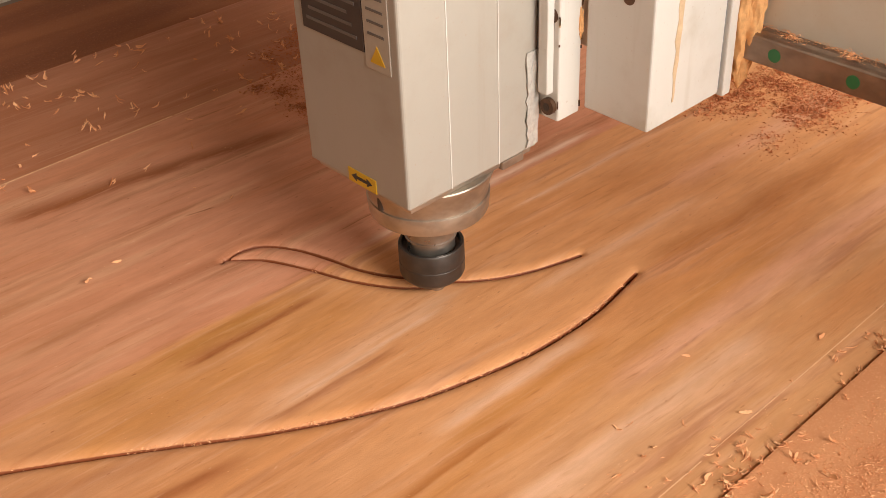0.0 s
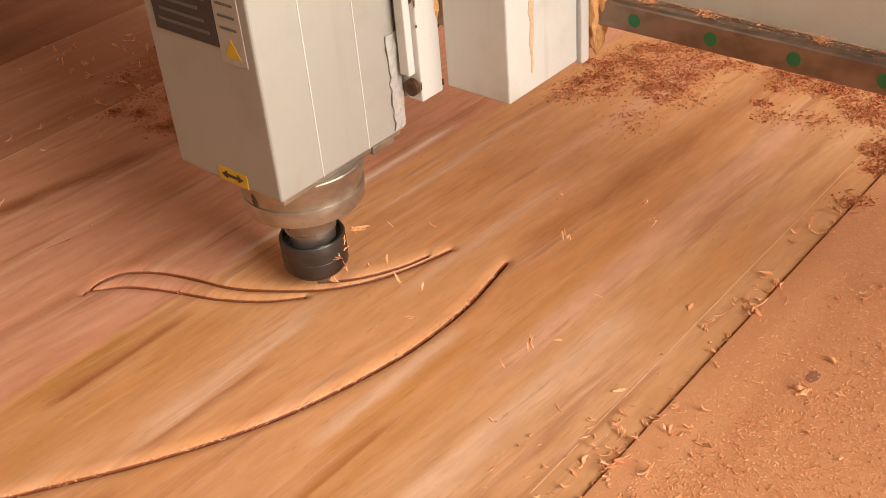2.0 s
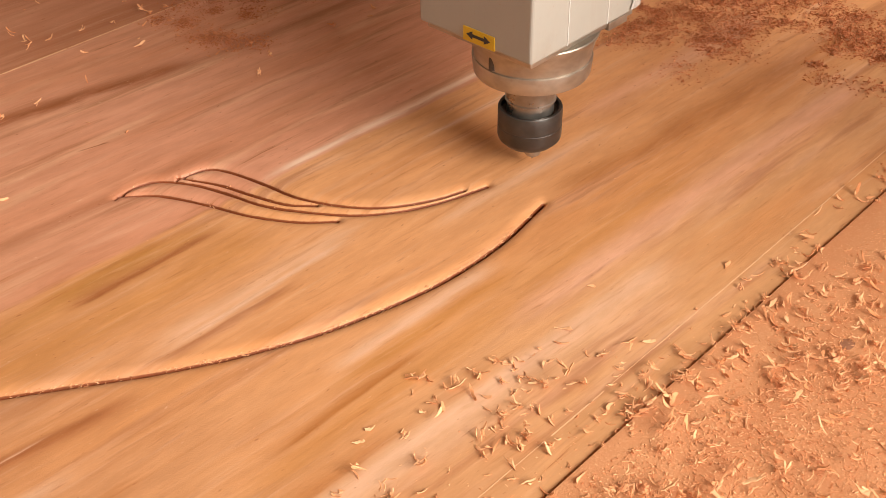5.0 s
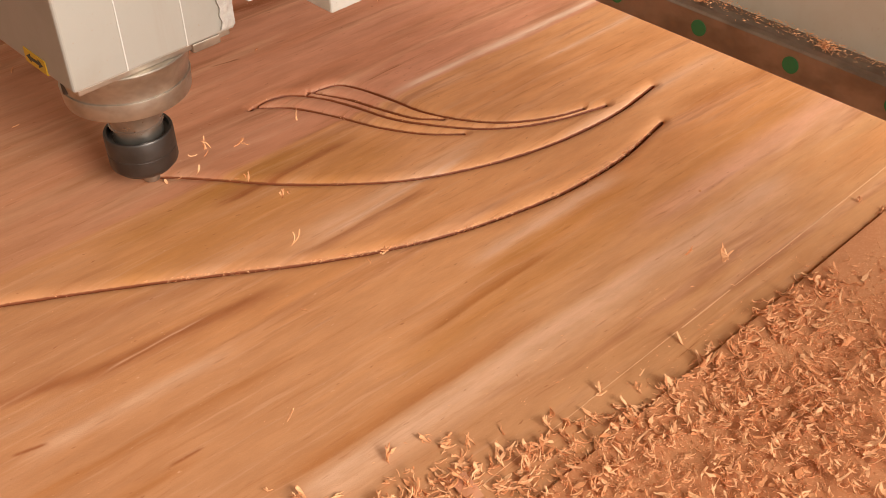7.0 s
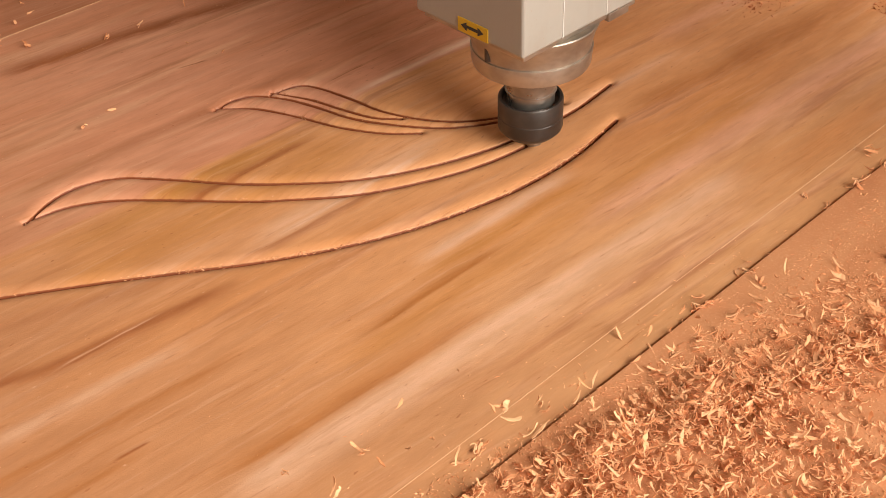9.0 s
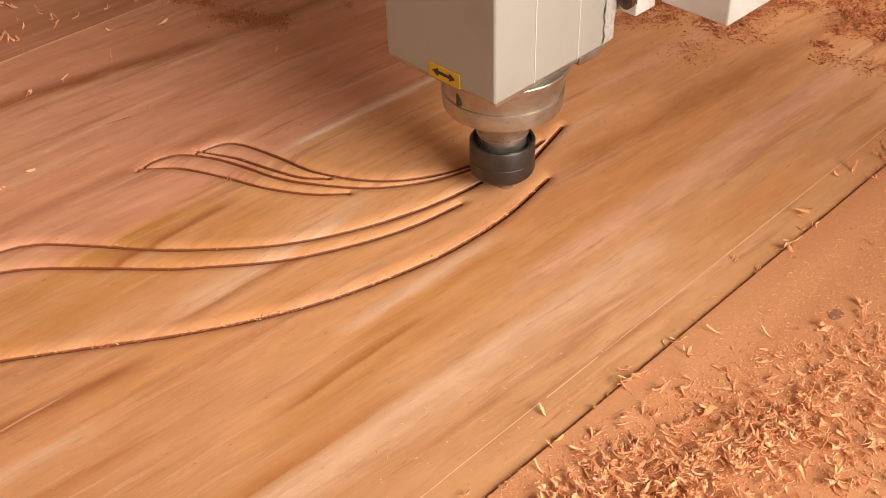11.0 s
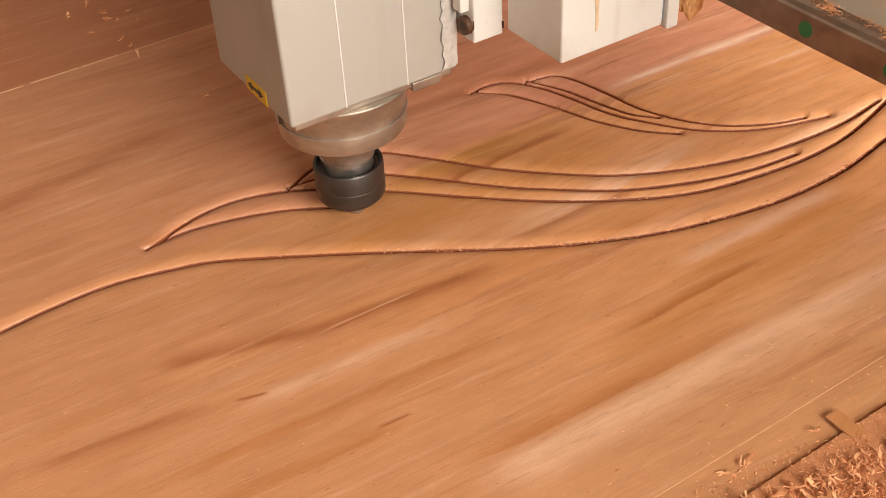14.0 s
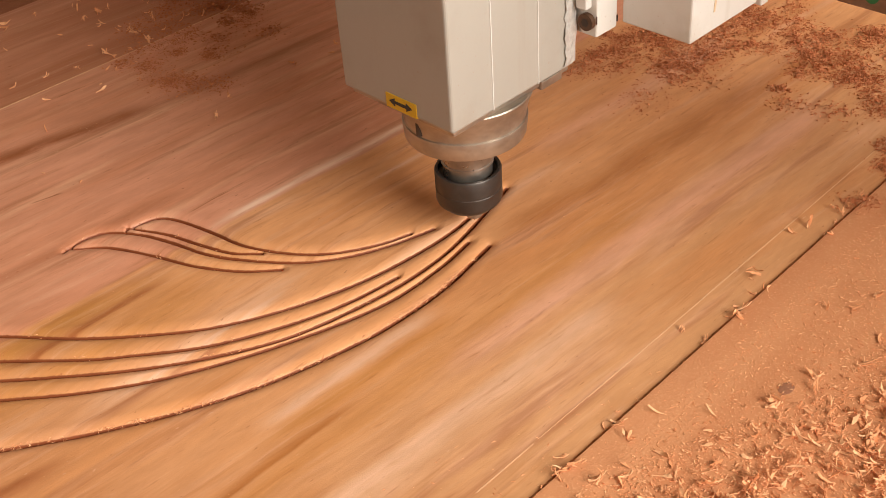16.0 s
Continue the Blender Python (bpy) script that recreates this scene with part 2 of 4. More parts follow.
SHAFT = metal("ground_shaft_steel", (0.38, 0.345, 0.31), 0.26, (0.27, 0.24, 0.21))
RAILM = metal("rail_steel", (0.30, 0.22, 0.17), 0.34, (0.20, 0.14, 0.105), (0.42, 0.24, 0.13))
GREEN = plain("green_plastic", (0.015, 0.13, 0.04), 0.5)
YELLOW = plain("yellow_sticker", (0.62, 0.38, 0.02), 0.45)
BLACK = plain("black_print", (0.03, 0.028, 0.027), 0.5)
PLATE = plain("black_name_plate", (0.045, 0.042, 0.043), 0.35)
GREYP = plain("grey_label", (0.42, 0.38, 0.33), 0.45)
PRINT = plain("pale_print", (0.13, 0.12, 0.115), 0.5)
TAPE = plain("silver_tape", (0.56, 0.54, 0.51), 0.25, 300.0, 0.3, 0.25)
RUST = plain("rusty_bolt", (0.11, 0.055, 0.03), 0.55, 260.0, 0.6, 0.5)
KNOT = plain("dark_knot_wood", (0.30, 0.125, 0.065), 0.8, 400.0, 0.4)
HOLE = plain("hole_shadow_steel", (0.05, 0.03, 0.02), 0.8)
SEAM = plain("dark_seam", (0.16, 0.17, 0.19), 0.6)
STAIN = plain("oily_rust_stain", (0.60, 0.44, 0.28), 0.6, 160.0, 0.35)
CAKED = plain("caked_sawdust", (0.66, 0.36, 0.15), 0.9, 240.0, 0.35)
LINE = plain("pale_cut_edge", (0.74, 0.44, 0.25), 0.7, 300.0, 0.3)
WALLM = plain("workshop_plaster", (0.50, 0.43, 0.355), 0.9, 3.0, 0.15)
FLOORM = plain("workshop_concrete", (0.22, 0.17, 0.13), 0.9, 5.0, 0.25)


# ---- mesh helpers ----
def link(name, bm, material, parent=None, label="", smooth=False):
    me = bpy.data.meshes.new(name)
    bm.to_mesh(me)
    bm.free()
    me.materials.append(material)
    if smooth:
        me.shade_smooth()
        me.set_sharp_from_angle(angle=radians(32))
    ob = new(name, me)
    if parent:
        ob.parent = parent
    if label:
        ob["label"] = label
    return ob


def part(name, bm, material, parent, label="", smooth=False):
    return link(name, bm, material, parent, label, smooth)


def box(x0, x1, y0, y1, z0, z1, bevel=0.0, segments=2, bm=None):
    bm = bm or bmesh.new()
    got = bmesh.ops.create_cube(bm, size=1.0)["verts"]
    for v in got:
        v.co = Vector(((x0 + x1) / 2 + v.co.x * (x1 - x0), (y0 + y1) / 2 + v.co.y * (y1 - y0), (z0 + z1) / 2 + v.co.z * (z1 - z0)))
    if bevel:
        edges = {e for v in got for e in v.link_edges}
        bmesh.ops.bevel(bm, geom=list(edges), offset=bevel, segments=segments, profile=0.5, affect="EDGES")
    return bm


def lathe(profile, n=48, cx=0.0, cy=0.0, bm=None):
    """A turned body: profile rows of radius and height."""
    bm = bm or bmesh.new()
    rings = [[bm.verts.new((cx + r * math.cos(2 * math.pi * k / n), cy + r * math.sin(2 * math.pi * k / n), z)) for k in range(n)] for r, z in profile]
    for a, b in zip(rings, rings[1:]):
        for k in range(n):
            bm.faces.new((a[k], a[(k + 1) % n], b[(k + 1) % n], b[k]))
    bm.faces.new(rings[0][::-1])
    bm.faces.new(rings[-1])
    bmesh.ops.recalc_face_normals(bm, faces=bm.faces)
    return bm


def disc_x(x, y, z, r, depth, n=20, bm=None):
    """A short cylinder whose axis runs along x, its front at x."""
    bm = bm or bmesh.new()
    a = [bm.verts.new((x, y + r * math.cos(2 * math.pi * k / n), z + r * math.sin(2 * math.pi * k / n))) for k in range(n)]
    b = [bm.verts.new((x + depth, v.co.y, v.co.z)) for v in a]
    for k in range(n):
        bm.faces.new((a[k], a[(k + 1) % n], b[(k + 1) % n], b[k]))
    bm.faces.new(a[::-1])
    bm.faces.new(b)
    bmesh.ops.recalc_face_normals(bm, faces=bm.faces)
    return bm


def prism_x(points, x0, x1):
    """A flat shape in (y, z), thick from x0 to x1."""
    bm = bmesh.new()
    a = [bm.verts.new((x0, y, z)) for y, z in points]
    b = [bm.verts.new((x1, y, z)) for y, z in points]
    n = len(a)
    bm.faces.new(a)
    bm.faces.new(b[::-1])
    for k in range(n):
        bm.faces.new((a[k], b[k], b[(k + 1) % n], a[(k + 1) % n]))
    bmesh.ops.recalc_face_normals(bm, faces=bm.faces)
    return bm


def mesh_of(name, verts, faces, material, smooth=False):
    me = bpy.data.meshes.new(name)
    me.from_pydata([tuple(v) for v in verts], [], [tuple(f) for f in faces])
    me.materials.append(material)
    if smooth:
        for p in me.polygons:
            p.use_smooth = True
    return me


# ---- the carved pattern ----
def spline(points, step=0.001):
    """Evenly spaced points along a smooth line through the given ones."""
    p = np.array(points, float)
    p = np.vstack([2 * p[0] - p[1], p, 2 * p[-1] - p[-2]])
    out = []
    for a, b, c, d in zip(p, p[1:], p[2:], p[3:]):
        t = np.linspace(0, 1, 60, endpoint=False)[:, None]
        out.append(0.5 * (2 * b + (c - a) * t + (2 * a - 5 * b + 4 * c - d) * t**2 + (3 * b - a - 3 * c + d) * t**3))
    q = np.vstack([*out, p[-2:-1]])
    s = np.r_[0, np.cumsum(np.linalg.norm(np.diff(q, axis=0), axis=1))]
    u = np.arange(0, s[-1], step)
    return np.c_[np.interp(u, s, q[:, 0]) + 0.0014, np.interp(u, s, q[:, 1]) + 0.0015]


STEM = spline([(-0.656, 0.188), (-0.600, 0.193), (-0.558, 0.192), (-0.520, 0.183), (-0.485, 0.170), (-0.416, 0.128), (-0.360, 0.091), (-0.314, 0.060),
               (-0.268, 0.034), (-0.218, 0.012), (-0.160, -0.004), (-0.115, -0.011), (-0.062, -0.011), (-0.005, -0.002)])
LEAF_TOP = spline([(-0.220, 0.246), (-0.203, 0.248), (-0.186, 0.241), (-0.171, 0.219), (-0.161, 0.192), (-0.152, 0.158), (-0.138, 0.130), (-0.114, 0.096),
                   (-0.087, 0.073), (-0.055, 0.057), (-0.016, 0.045)])
LEAF_LOW = spline([(-0.217, 0.244), (-0.197, 0.224), (-0.180, 0.188), (-0.166, 0.151), (-0.147, 0.119), (-0.126, 0.097)])
BUD_TOP = spline([(-0.033, 0.055), (-0.058, 0.064), (-0.088, 0.083), (-0.110, 0.109), (-0.126, 0.143), (-0.132, 0.177), (-0.140, 0.211), (-0.150, 0.227), (-0.172, 0.232)])
BUD_LOW = spline([(-0.171, 0.231), (-0.157, 0.203), (-0.148, 0.172), (-0.138, 0.143), (-0.123, 0.124)])
PLUME_1 = spline([(0.033, 0.037), (-0.020, 0.032), (-0.079, 0.037), (-0.127, 0.049), (-0.169, 0.066), (-0.205, 0.087), (-0.240, 0.117), (-0.272, 0.150), (-0.300, 0.186),
                  (-0.328, 0.218), (-0.355, 0.231), (-0.380, 0.230), (-0.405, 0.219)])
PLUME_2 = spline([(-0.404, 0.219), (-0.376, 0.214), (-0.349, 0.198), (-0.321, 0.171), (-0.280, 0.126), (-0.256, 0.104), (-0.212, 0.069), (-0.159, 0.043), (-0.117, 0.030), (-0.076, 0.024)])
PLUME_3 = spline([(0.060, 0.039), (-0.005, 0.022), (-0.046, 0.016), (-0.098, 0.018), (-0.168, 0.033), (-0.222, 0.061), (-0.266, 0.093), (-0.307, 0.130), (-0.350, 0.171),
                  (-0.383, 0.197), (-0.410, 0.216), (-0.446, 0.228), (-0.481, 0.227), (-0.520, 0.214)])
PLUME_4 = spline([(-0.520, 0.214), (-0.494, 0.216), (-0.466, 0.211), (-0.428, 0.198), (-0.393, 0.178), (-0.360, 0.153), (-0.332, 0.128), (-0.297, 0.097), (-0.252, 0.066),
                  (-0.197, 0.039), (-0.139, 0.018), (-0.094, 0.008), (-0.048, 0.008), (-0.012, 0.013)])

# each pass of the cutter: path, tip at its start, tip at its end, when it starts and ends
PASSES = [
    (STEM, 1, 0, None), (LEAF_TOP, 1, 0, None), (LEAF_LOW, 1, 0, None),
    (BUD_TOP, 0, 1, (1.45, 3.05)), (BUD_LOW, 1, 0, (3.08, 3.75)),
    (PLUME_1, 0, 1, (5.45, 7.45)), (PLUME_2, 1, 0, (7.5, 9.08)),
    (PLUME_3, 0, 1, (10.6, 13.08)), (PLUME_4, 1, 0, (13.12, 15.45))]

# where the cutter's axis stands at the half seconds
TOOL_SEEN = [
    (0, -0.1234, 0.0995, -0.0003),
    (0.5, -0.1126, 0.0946, 0.0116),
    (1, -0.0276, 0.0560, 0.0098),
    (1.5, -0.0329, 0.0581, -0.0024),
    (2, -0.0994, 0.1056, -0.0006),
    (2.5, -0.1289, 0.1927, 0.0019),
    (3, -0.1692, 0.2234, 0.0041),
    (3.5, -0.1335, 0.1516, 0.0013),
    (4, -0.1217, 0.1261, 0.0124),
    (6.5, -0.2252, 0.1069, -0.0007),
    (7, -0.3314, 0.2199, 0.0021),
    (7.5, -0.4047, 0.2198, 0.0002),
    (8, -0.3304, 0.1873, 0.0009),
    (8.5, -0.2175, 0.0717, -0.0015),
    (9, -0.0740, 0.0255, -0.0004),
    (9.5, -0.0644, 0.0277, 0.0111),
    (12, -0.2771, 0.1002, 0.0031),
    (12.5, -0.4102, 0.2139, 0.0011),
    (13, -0.5158, 0.2079, 0.0013),
    (13.5, -0.4653, 0.2032, 0.0021),
    (14, -0.3783, 0.1659, 0.0002),
    (14.5, -0.2509, 0.0644, -0.0043),
    (15, -0.1155, 0.0100, -0.0033),
    (15.5, -0.0172, 0.0130, 0.0025),
    (16, 0.0046, 0.0232, 0.0137),
]
LIFT = 0.012


def nearest(path, xy):
    return int(np.argmin(((path - xy) ** 2).sum(1)))


def pass_clock(path, span):
    """Times and places (metres along the path) through which the cutter runs."""
    marks = [(span[0], 0.0)]
    for t, x, y, _ in TOOL_SEEN:
        if span[0] + 0.08 < t < span[1] - 0.05:
            marks.append((t, nearest(path, (x, y)) * 0.001))
    marks.append((span[1], (len(path) - 1) * 0.001))
    t, s = np.array(marks).T
    s = np.maximum.accumulate(s)
    fine = np.linspace(t[0], t[-1], 200)
    slope = np.gradient(s, t)
    out = np.empty_like(fine)
    for k, u in enumerate(fine):
        i = min(np.searchsorted(t, u, side="right") - 1, len(t) - 2)
        h = t[i + 1] - t[i]
        w = (u - t[i]) / h
        m0, m1 = min(slope[i], 3 * (s[i + 1] - s[i]) / h), min(slope[i + 1], 3 * (s[i + 1] - s[i]) / h)
        out[k] = (2 * w**3 - 3 * w**2 + 1) * s[i] + (w**3 - 2 * w**2 + w) * h * m0 + (3 * w**2 - 2 * w**3) * s[i + 1] + (w**3 - w**2) * h * m1
    return fine, np.maximum.accumulate(out)


CLOCKS = [pass_clock(p, span) if span else None for p, _, _, span in PASSES]


def tool_at(t):
    """The cutter's tip at t seconds: along the passes, lifted between them."""
    spans = [(span, path, clock) for (path, _, _, span), clock in zip(PASSES, CLOCKS) if span]
    for span, path, clock in spans:
        if span[0] <= t <= span[1]:
            x, y = path[min(int(np.interp(t, *clock) * 1000), len(path) - 1)]
            return np.array((x, y, 0.0))
    before = [(s[1], p[-1]) for s, p, _ in spans if s[1] < t]
    after = [(s[0], p[0]) for s, p, _ in spans if s[0] > t]
    t0, a = before[-1] if before else (0.12, np.array((-0.1234, 0.0975)))
    t1, b = after[0] if after else (16.6, np.array((0.03, 0.035)))
    w = min(max((t - t0) / (t1 - t0), 0), 1)
    up = min(max((t - t0) / 0.3, 0), max((t1 - t) / 0.25, 0), 1)
    w = min(max((w - 0.15) / 0.65, 0), 1)
    w = w * w * (3 - 2 * w)
    return np.array((*(a + (b - a) * w), LIFT * up * up * (3 - 2 * up)))


def tool_rows():
    """Poses every tenth of a second, eased onto the half-second places."""
    seen_t = [r[0] for r in TOOL_SEEN]
    off = np.array([np.array(r[1:]) - tool_at(r[0]) for r in TOOL_SEEN])
    off[[i for i, r in enumerate(seen_t) if np.linalg.norm(off[i]) > 0.03]] *= 0.0
    rows = []
    for k in range(161):
        t = k / 10
        p = tool_at(t)
        near = min(abs(t - s) for s in seen_t)
        fade = 1.0 if near <= 0.5 else max(0.0, 1.5 - near)
        p += fade * np.array([np.interp(t, seen_t, off[:, i]) for i in range(3)])
        rows.append((t, p))
    return rows


TOOL = tool_rows()

# ---- the board, with its grooves as real relief ----
CELL = 0.0006
GX0, GX1, GY0, GY1 = -0.684, 0.096, -0.036, 0.276
NX, NY = round((GX1 - GX0) / CELL), round((GY1 - GY0) / CELL)
gx, gy = GX0 + np.arange(NX + 1) * CELL, GY0 + np.arange(NY + 1) * CELL
GROOVE_W, GROOVE_D = 0.0105, 0.0056
CORE_W, CORE_D = 0.0020, 0.0036
CUT_SHIFT = np.array((0.0010, 0.0021))


def profile(u):
    """The cutter's rounded flank: depth from 0 at the shoulder (u = 1) to 1 at the point (u = 0)."""
    return 1 - np.sqrt(np.clip(1 - np.clip(1 - u, 0, 1) ** 2, 0, 1))


def carve(path, tip0, tip1):
    """The depth that one pass leaves at each grid point, and the sample that cut it."""
    depth, which = np.zeros((NX + 1, NY + 1)), np.zeros((NX + 1, NY + 1), int)
    n = len(path)
    rng = np.random.default_rng(n)
    wob = np.interp(np.arange(n), np.arange(0, n + 12, 12), rng.normal(0, 0.035, n // 12 + 2)[: len(np.arange(0, n + 12, 12))])
    # a pointed end runs on a little past the last stop of the axis
    lead = [(0, path[0] - (path[4] - path[0]) * q) for q in (1.0, 0.75, 0.5, 0.25)] if tip0 else []
    tail = [(n - 1, path[-1] + (path[-1] - path[-5]) * q) for q in (0.25, 0.5, 0.75, 1.0)] if tip1 else []
    for k, (x, y) in [*lead, *enumerate(path), *tail]:
        full = 1.0 + wob[k]
        if tip0:
            full *= min(1.0, 0.72 + 0.28 * k / 25)
        if tip1:
            full *= min(1.0, 0.72 + 0.28 * (n - 1 - k) / 25)
        d, w = GROOVE_D * full, GROOVE_W * (0.35 + 0.65 * full)
        i0, i1 = int((x - w - GX0) / CELL), int((x + w - GX0) / CELL) + 2
        j0, j1 = int((y - w - GY0) / CELL), int((y + w - GY0) / CELL) + 2
        r = np.hypot(gx[i0:i1, None] - x, gy[None, j0:j1] - y)
        z = d * profile(r / w) + CORE_D * full * np.clip(1.25 * (1 - r / CORE_W), 0, 1)
        old = depth[i0:i1, j0:j1]
        more = z > old
        old[more] = z[more]
        which[i0:i1, j0:j1][more] = k
    return depth, which


CARVED = [carve(p + CUT_SHIFT, a, b) for p, a, b, _ in PASSES]
total = np.max([c[0] for c in CARVED], axis=0)

BOARD_X0, BOARD_X1, BOARD_Y0, BOARD_Y1, THICK = -1.25, 1.25, -0.181, 0.69, 0.03


def build_board():
    zz = -total
    vx, vy = np.meshgrid(gx, gy, indexing="ij")
    co = np.stack([vx.ravel(), vy.ravel(), zz.ravel()], 1)
    idx = np.arange((NX + 1) * (NY + 1)).reshape(NX + 1, NY + 1)
    quads = np.stack([idx[:-1, :-1], idx[1:, :-1], idx[1:, 1:], idx[:-1, 1:]], -1).reshape(-1, 4)
    b0, b1 = BOARD_X0, BOARD_X1
    c0, c1 = BOARD_Y0, BOARD_Y1
    e = 0.0007
    extra = [(b0, c0 + e, 0), (b1, c0 + e, 0), (b1, c1, 0), (b0, c1, 0),
             (b0, c0, -e), (b1, c0, -e), (b0, c0, -THICK), (b1, c0, -THICK), (b1, c1, -THICK), (b0, c1, -THICK)]
    base = len(co)
    co = np.vstack([co, extra])
    o = [base + k for k in range(len(extra))]
    south, east, north, west = idx[:, 0].tolist(), idx[-1, :].tolist(), idx[:, -1].tolist(), idx[0, :].tolist()
    more = [[o[0], o[1], *south[::-1]], [o[1], o[2], *east[::-1]], [o[2], o[3], *north], [o[3], o[0], *west],
            (o[4], o[5], o[1], o[0]), (o[6], o[7], o[5], o[4]), (o[8], o[9], o[3], o[2]), (o[9], o[8], o[7], o[6])]
    faces = quads.tolist() + [list(f) for f in more]
    me = bpy.data.meshes.new("carved_board")
    me.from_pydata(co.tolist(), [], faces)
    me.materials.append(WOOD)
    smooth = np.ones(len(faces), bool)
    smooth[-8:] = False
    me.polygons.foreach_set("use_smooth", smooth)
    ob = new("carved_board", me)
    tagged(ob, "wide reddish hardwood board with carved feather-like grooves, lightly dusty", "board")
    return ob


board = build_board()
rnd = random.Random(5)


def scored(y, label, wide=1.0):
    """A thin pale cut line along the board, broken here and there."""
    x = -0.75
    while x < 1.0:
        l = rnd.uniform(0.03, 0.16)
        h = wide * rnd.uniform(0.0002, 0.00042)
        dy = rnd.uniform(-0.0002, 0.0002)
        part("scored_line", box(x, x + l, y + dy - h, y + dy + h, -0.0002, 0.00016), LINE, board, label)
        x += l + rnd.choice((0.0, 0.0, 0.002, 0.006))


scored(-0.1548, "thin pale scored line")
scored(0.4955, "thin pale scored line", 2.2)

PLANK = 0.0024  # the plank stands a little proud of the board
side_plank = link("side_plank", box(-1.25, 1.25, -0.62, -0.1828, -THICK, PLANK, 0.0005), DUSTY)
tagged(side_plank, "brown wooden plank covered with sawdust, beside the carved board", "plank")
part("dust_fill", box(-1.24, 1.24, -0.1835, -0.1811, -0.02, -0.0012), DUSTY, side_plank, "sawdust in the joint between the boards")
part("edge_strip", box(-1.24, 1.24, -0.2075, -0.1845, -0.002, PLANK + 0.00015), DUSTY, side_plank)
bm = lathe([(0.0045, PLANK - 0.0004), (0.0042, PLANK + 0.0002), (0.002, PLANK + 0.0004)], 14, 0.0044, -0.2445)
for v in bm.verts:
    v.co.x += (v.co.x - 0.0044) * 0.5 + 0.0012 * math.sin(9 * v.co.y * 400)
part("knot", bm, KNOT, side_plank, "small dark knot")

machine_bed = link("machine_bed", box(-1.4, 1.4, -0.75, 0.98, -0.09, -THICK - 0.001, 0.003), BED)
tagged(machine_bed, "dark dusty machine bed under the wooden boards", "machine bed")
for lx in (-1.25, 1.25):
    for ly in (-0.6, 0.85):
        part("leg", box(lx - 0.06, lx + 0.06, ly - 0.06, ly + 0.06, -0.848, -0.09, 0.004), BEAM, machine_bed)

# ---- workshop shell ----
for name, ext, mat in (
        ("floor", (-3.2, 3.2, -2.8, 3.2, -0.95, -0.85), FLOORM), ("ceiling", (-3.2, 3.2, -2.8, 3.2, 3.2, 3.3), WALLM),
        ("wall_west", (-3.2, -3.1, -2.8, 3.2, -0.85, 3.2), WALLM), ("wall_east", (3.1, 3.2, -2.8, 3.2, -0.85, 3.2), WALLM),
        ("wall_north", (-3.1, 3.1, 3.1, 3.2, -0.85, 3.2), WALLM)):
    tagged(link(name, box(*ext), mat), "plain %s of a dim workshop" % name.split("_")[0], name.split("_")[0], kind="structure")
bm = box(-3.1, -1.2, -2.8, -2.7, -0.85, 3.2)
box(1.9, 3.1, -2.8, -2.7, -0.85, 3.2, bm=bm)
box(-1.2, 1.9, -2.8, -2.7, 2.1, 3.2, bm=bm)
box(-1.2, 1.9, -2.8, -2.7, -0.85, 0.85, bm=bm)
tagged(link("wall_south", bm, WALLM), "workshop wall with a wide open daylight opening", "wall", kind="structure")
tagged(link("ground", box(-60, 60, -60, 60, -1.2, -1.0), FLOORM), "plain ground around the workshop", "ground", kind="structure")

# ---- the spindle head: everything that rides with the cutter, built round its axis ----
head = new("spindle_head")
tagged(head, "off-white router spindle on its slide, black collet nut and steel flange", "router spindle")

SX0, SX1, SY0, SY1, SZ0, SZ1 = -0.059, 0.0645, -0.0433, 0.0625, 0.1145, 0.56
housing = part("housing", box(SX0, SX1, SY0, SY1, SZ0, SZ1, 0.0022, 3), HOUSING, head, "off-white painted square motor housing")
for gxx in (-0.0198, 0.0258):
    part("seam", box(gxx - 0.0004, gxx + 0.0004, SY0 - 0.0004, SY0 + 0.001, SZ0 + 0.001, SZ1 - 0.01), PAINT, housing, "raised pale panel seam")
# black name plate, grey side label with a warning triangle
name_plate = part("name_plate", box(SX0 - 0.0008, SX0 + 0.001, -0.0105, 0.052, 0.2195, 0.275, 0.0002, 1), PLATE, housing, "black name plate with worn print")
for k in range(6):
    zz = 0.2265 + 0.0075 * k
    part("print_bar", box(SX0 - 0.0011, SX0 - 0.0004, -0.004 + 0.004 * (k % 3), 0.047 - 0.003 * (k % 2), zz, zz + 0.0022), PRINT, name_plate)
side_label = part("side_label", box(SX0 - 0.0007, SX0 + 0.001, -0.0352, -0.0115, 0.2105, 0.275, 0.0002, 1), GREYP, housing, "grey label with a warning triangle")
part("warning_triangle", prism_x([(-0.0305, 0.2155), (-0.0165, 0.2155), (-0.0235, 0.2275)], SX0 - 0.0011, SX0 - 0.0004), YELLOW, side_label, "yellow warning triangle")
for k in range(5):
    zz = 0.234 + 0.008 * k
    part("print_bar", box(SX0 - 0.0011, SX0 - 0.0004, -0.031, -0.0155, zz, zz + 0.0016), PRINT, side_label)
arrow_sticker = part("arrow_sticker", box(SX0 - 0.0007, SX0 + 0.001, -0.0108, 0.0185, 0.1148, 0.1255, 0.0002, 1), YELLOW, housing, "yellow sticker with a black double arrow")
part("arrow", prism_x([(0.0150, 0.1205), (0.0095, 0.1236), (0.0095, 0.1216), (-0.0015, 0.1216), (-0.0015, 0.1236), (-0.0070, 0.1205), (-0.0015, 0.1174), (-0.0015, 0.1194),
                       (0.0095, 0.1194), (0.0095, 0.1174)], SX0 - 0.0011, SX0 - 0.0004), BLACK, arrow_sticker)
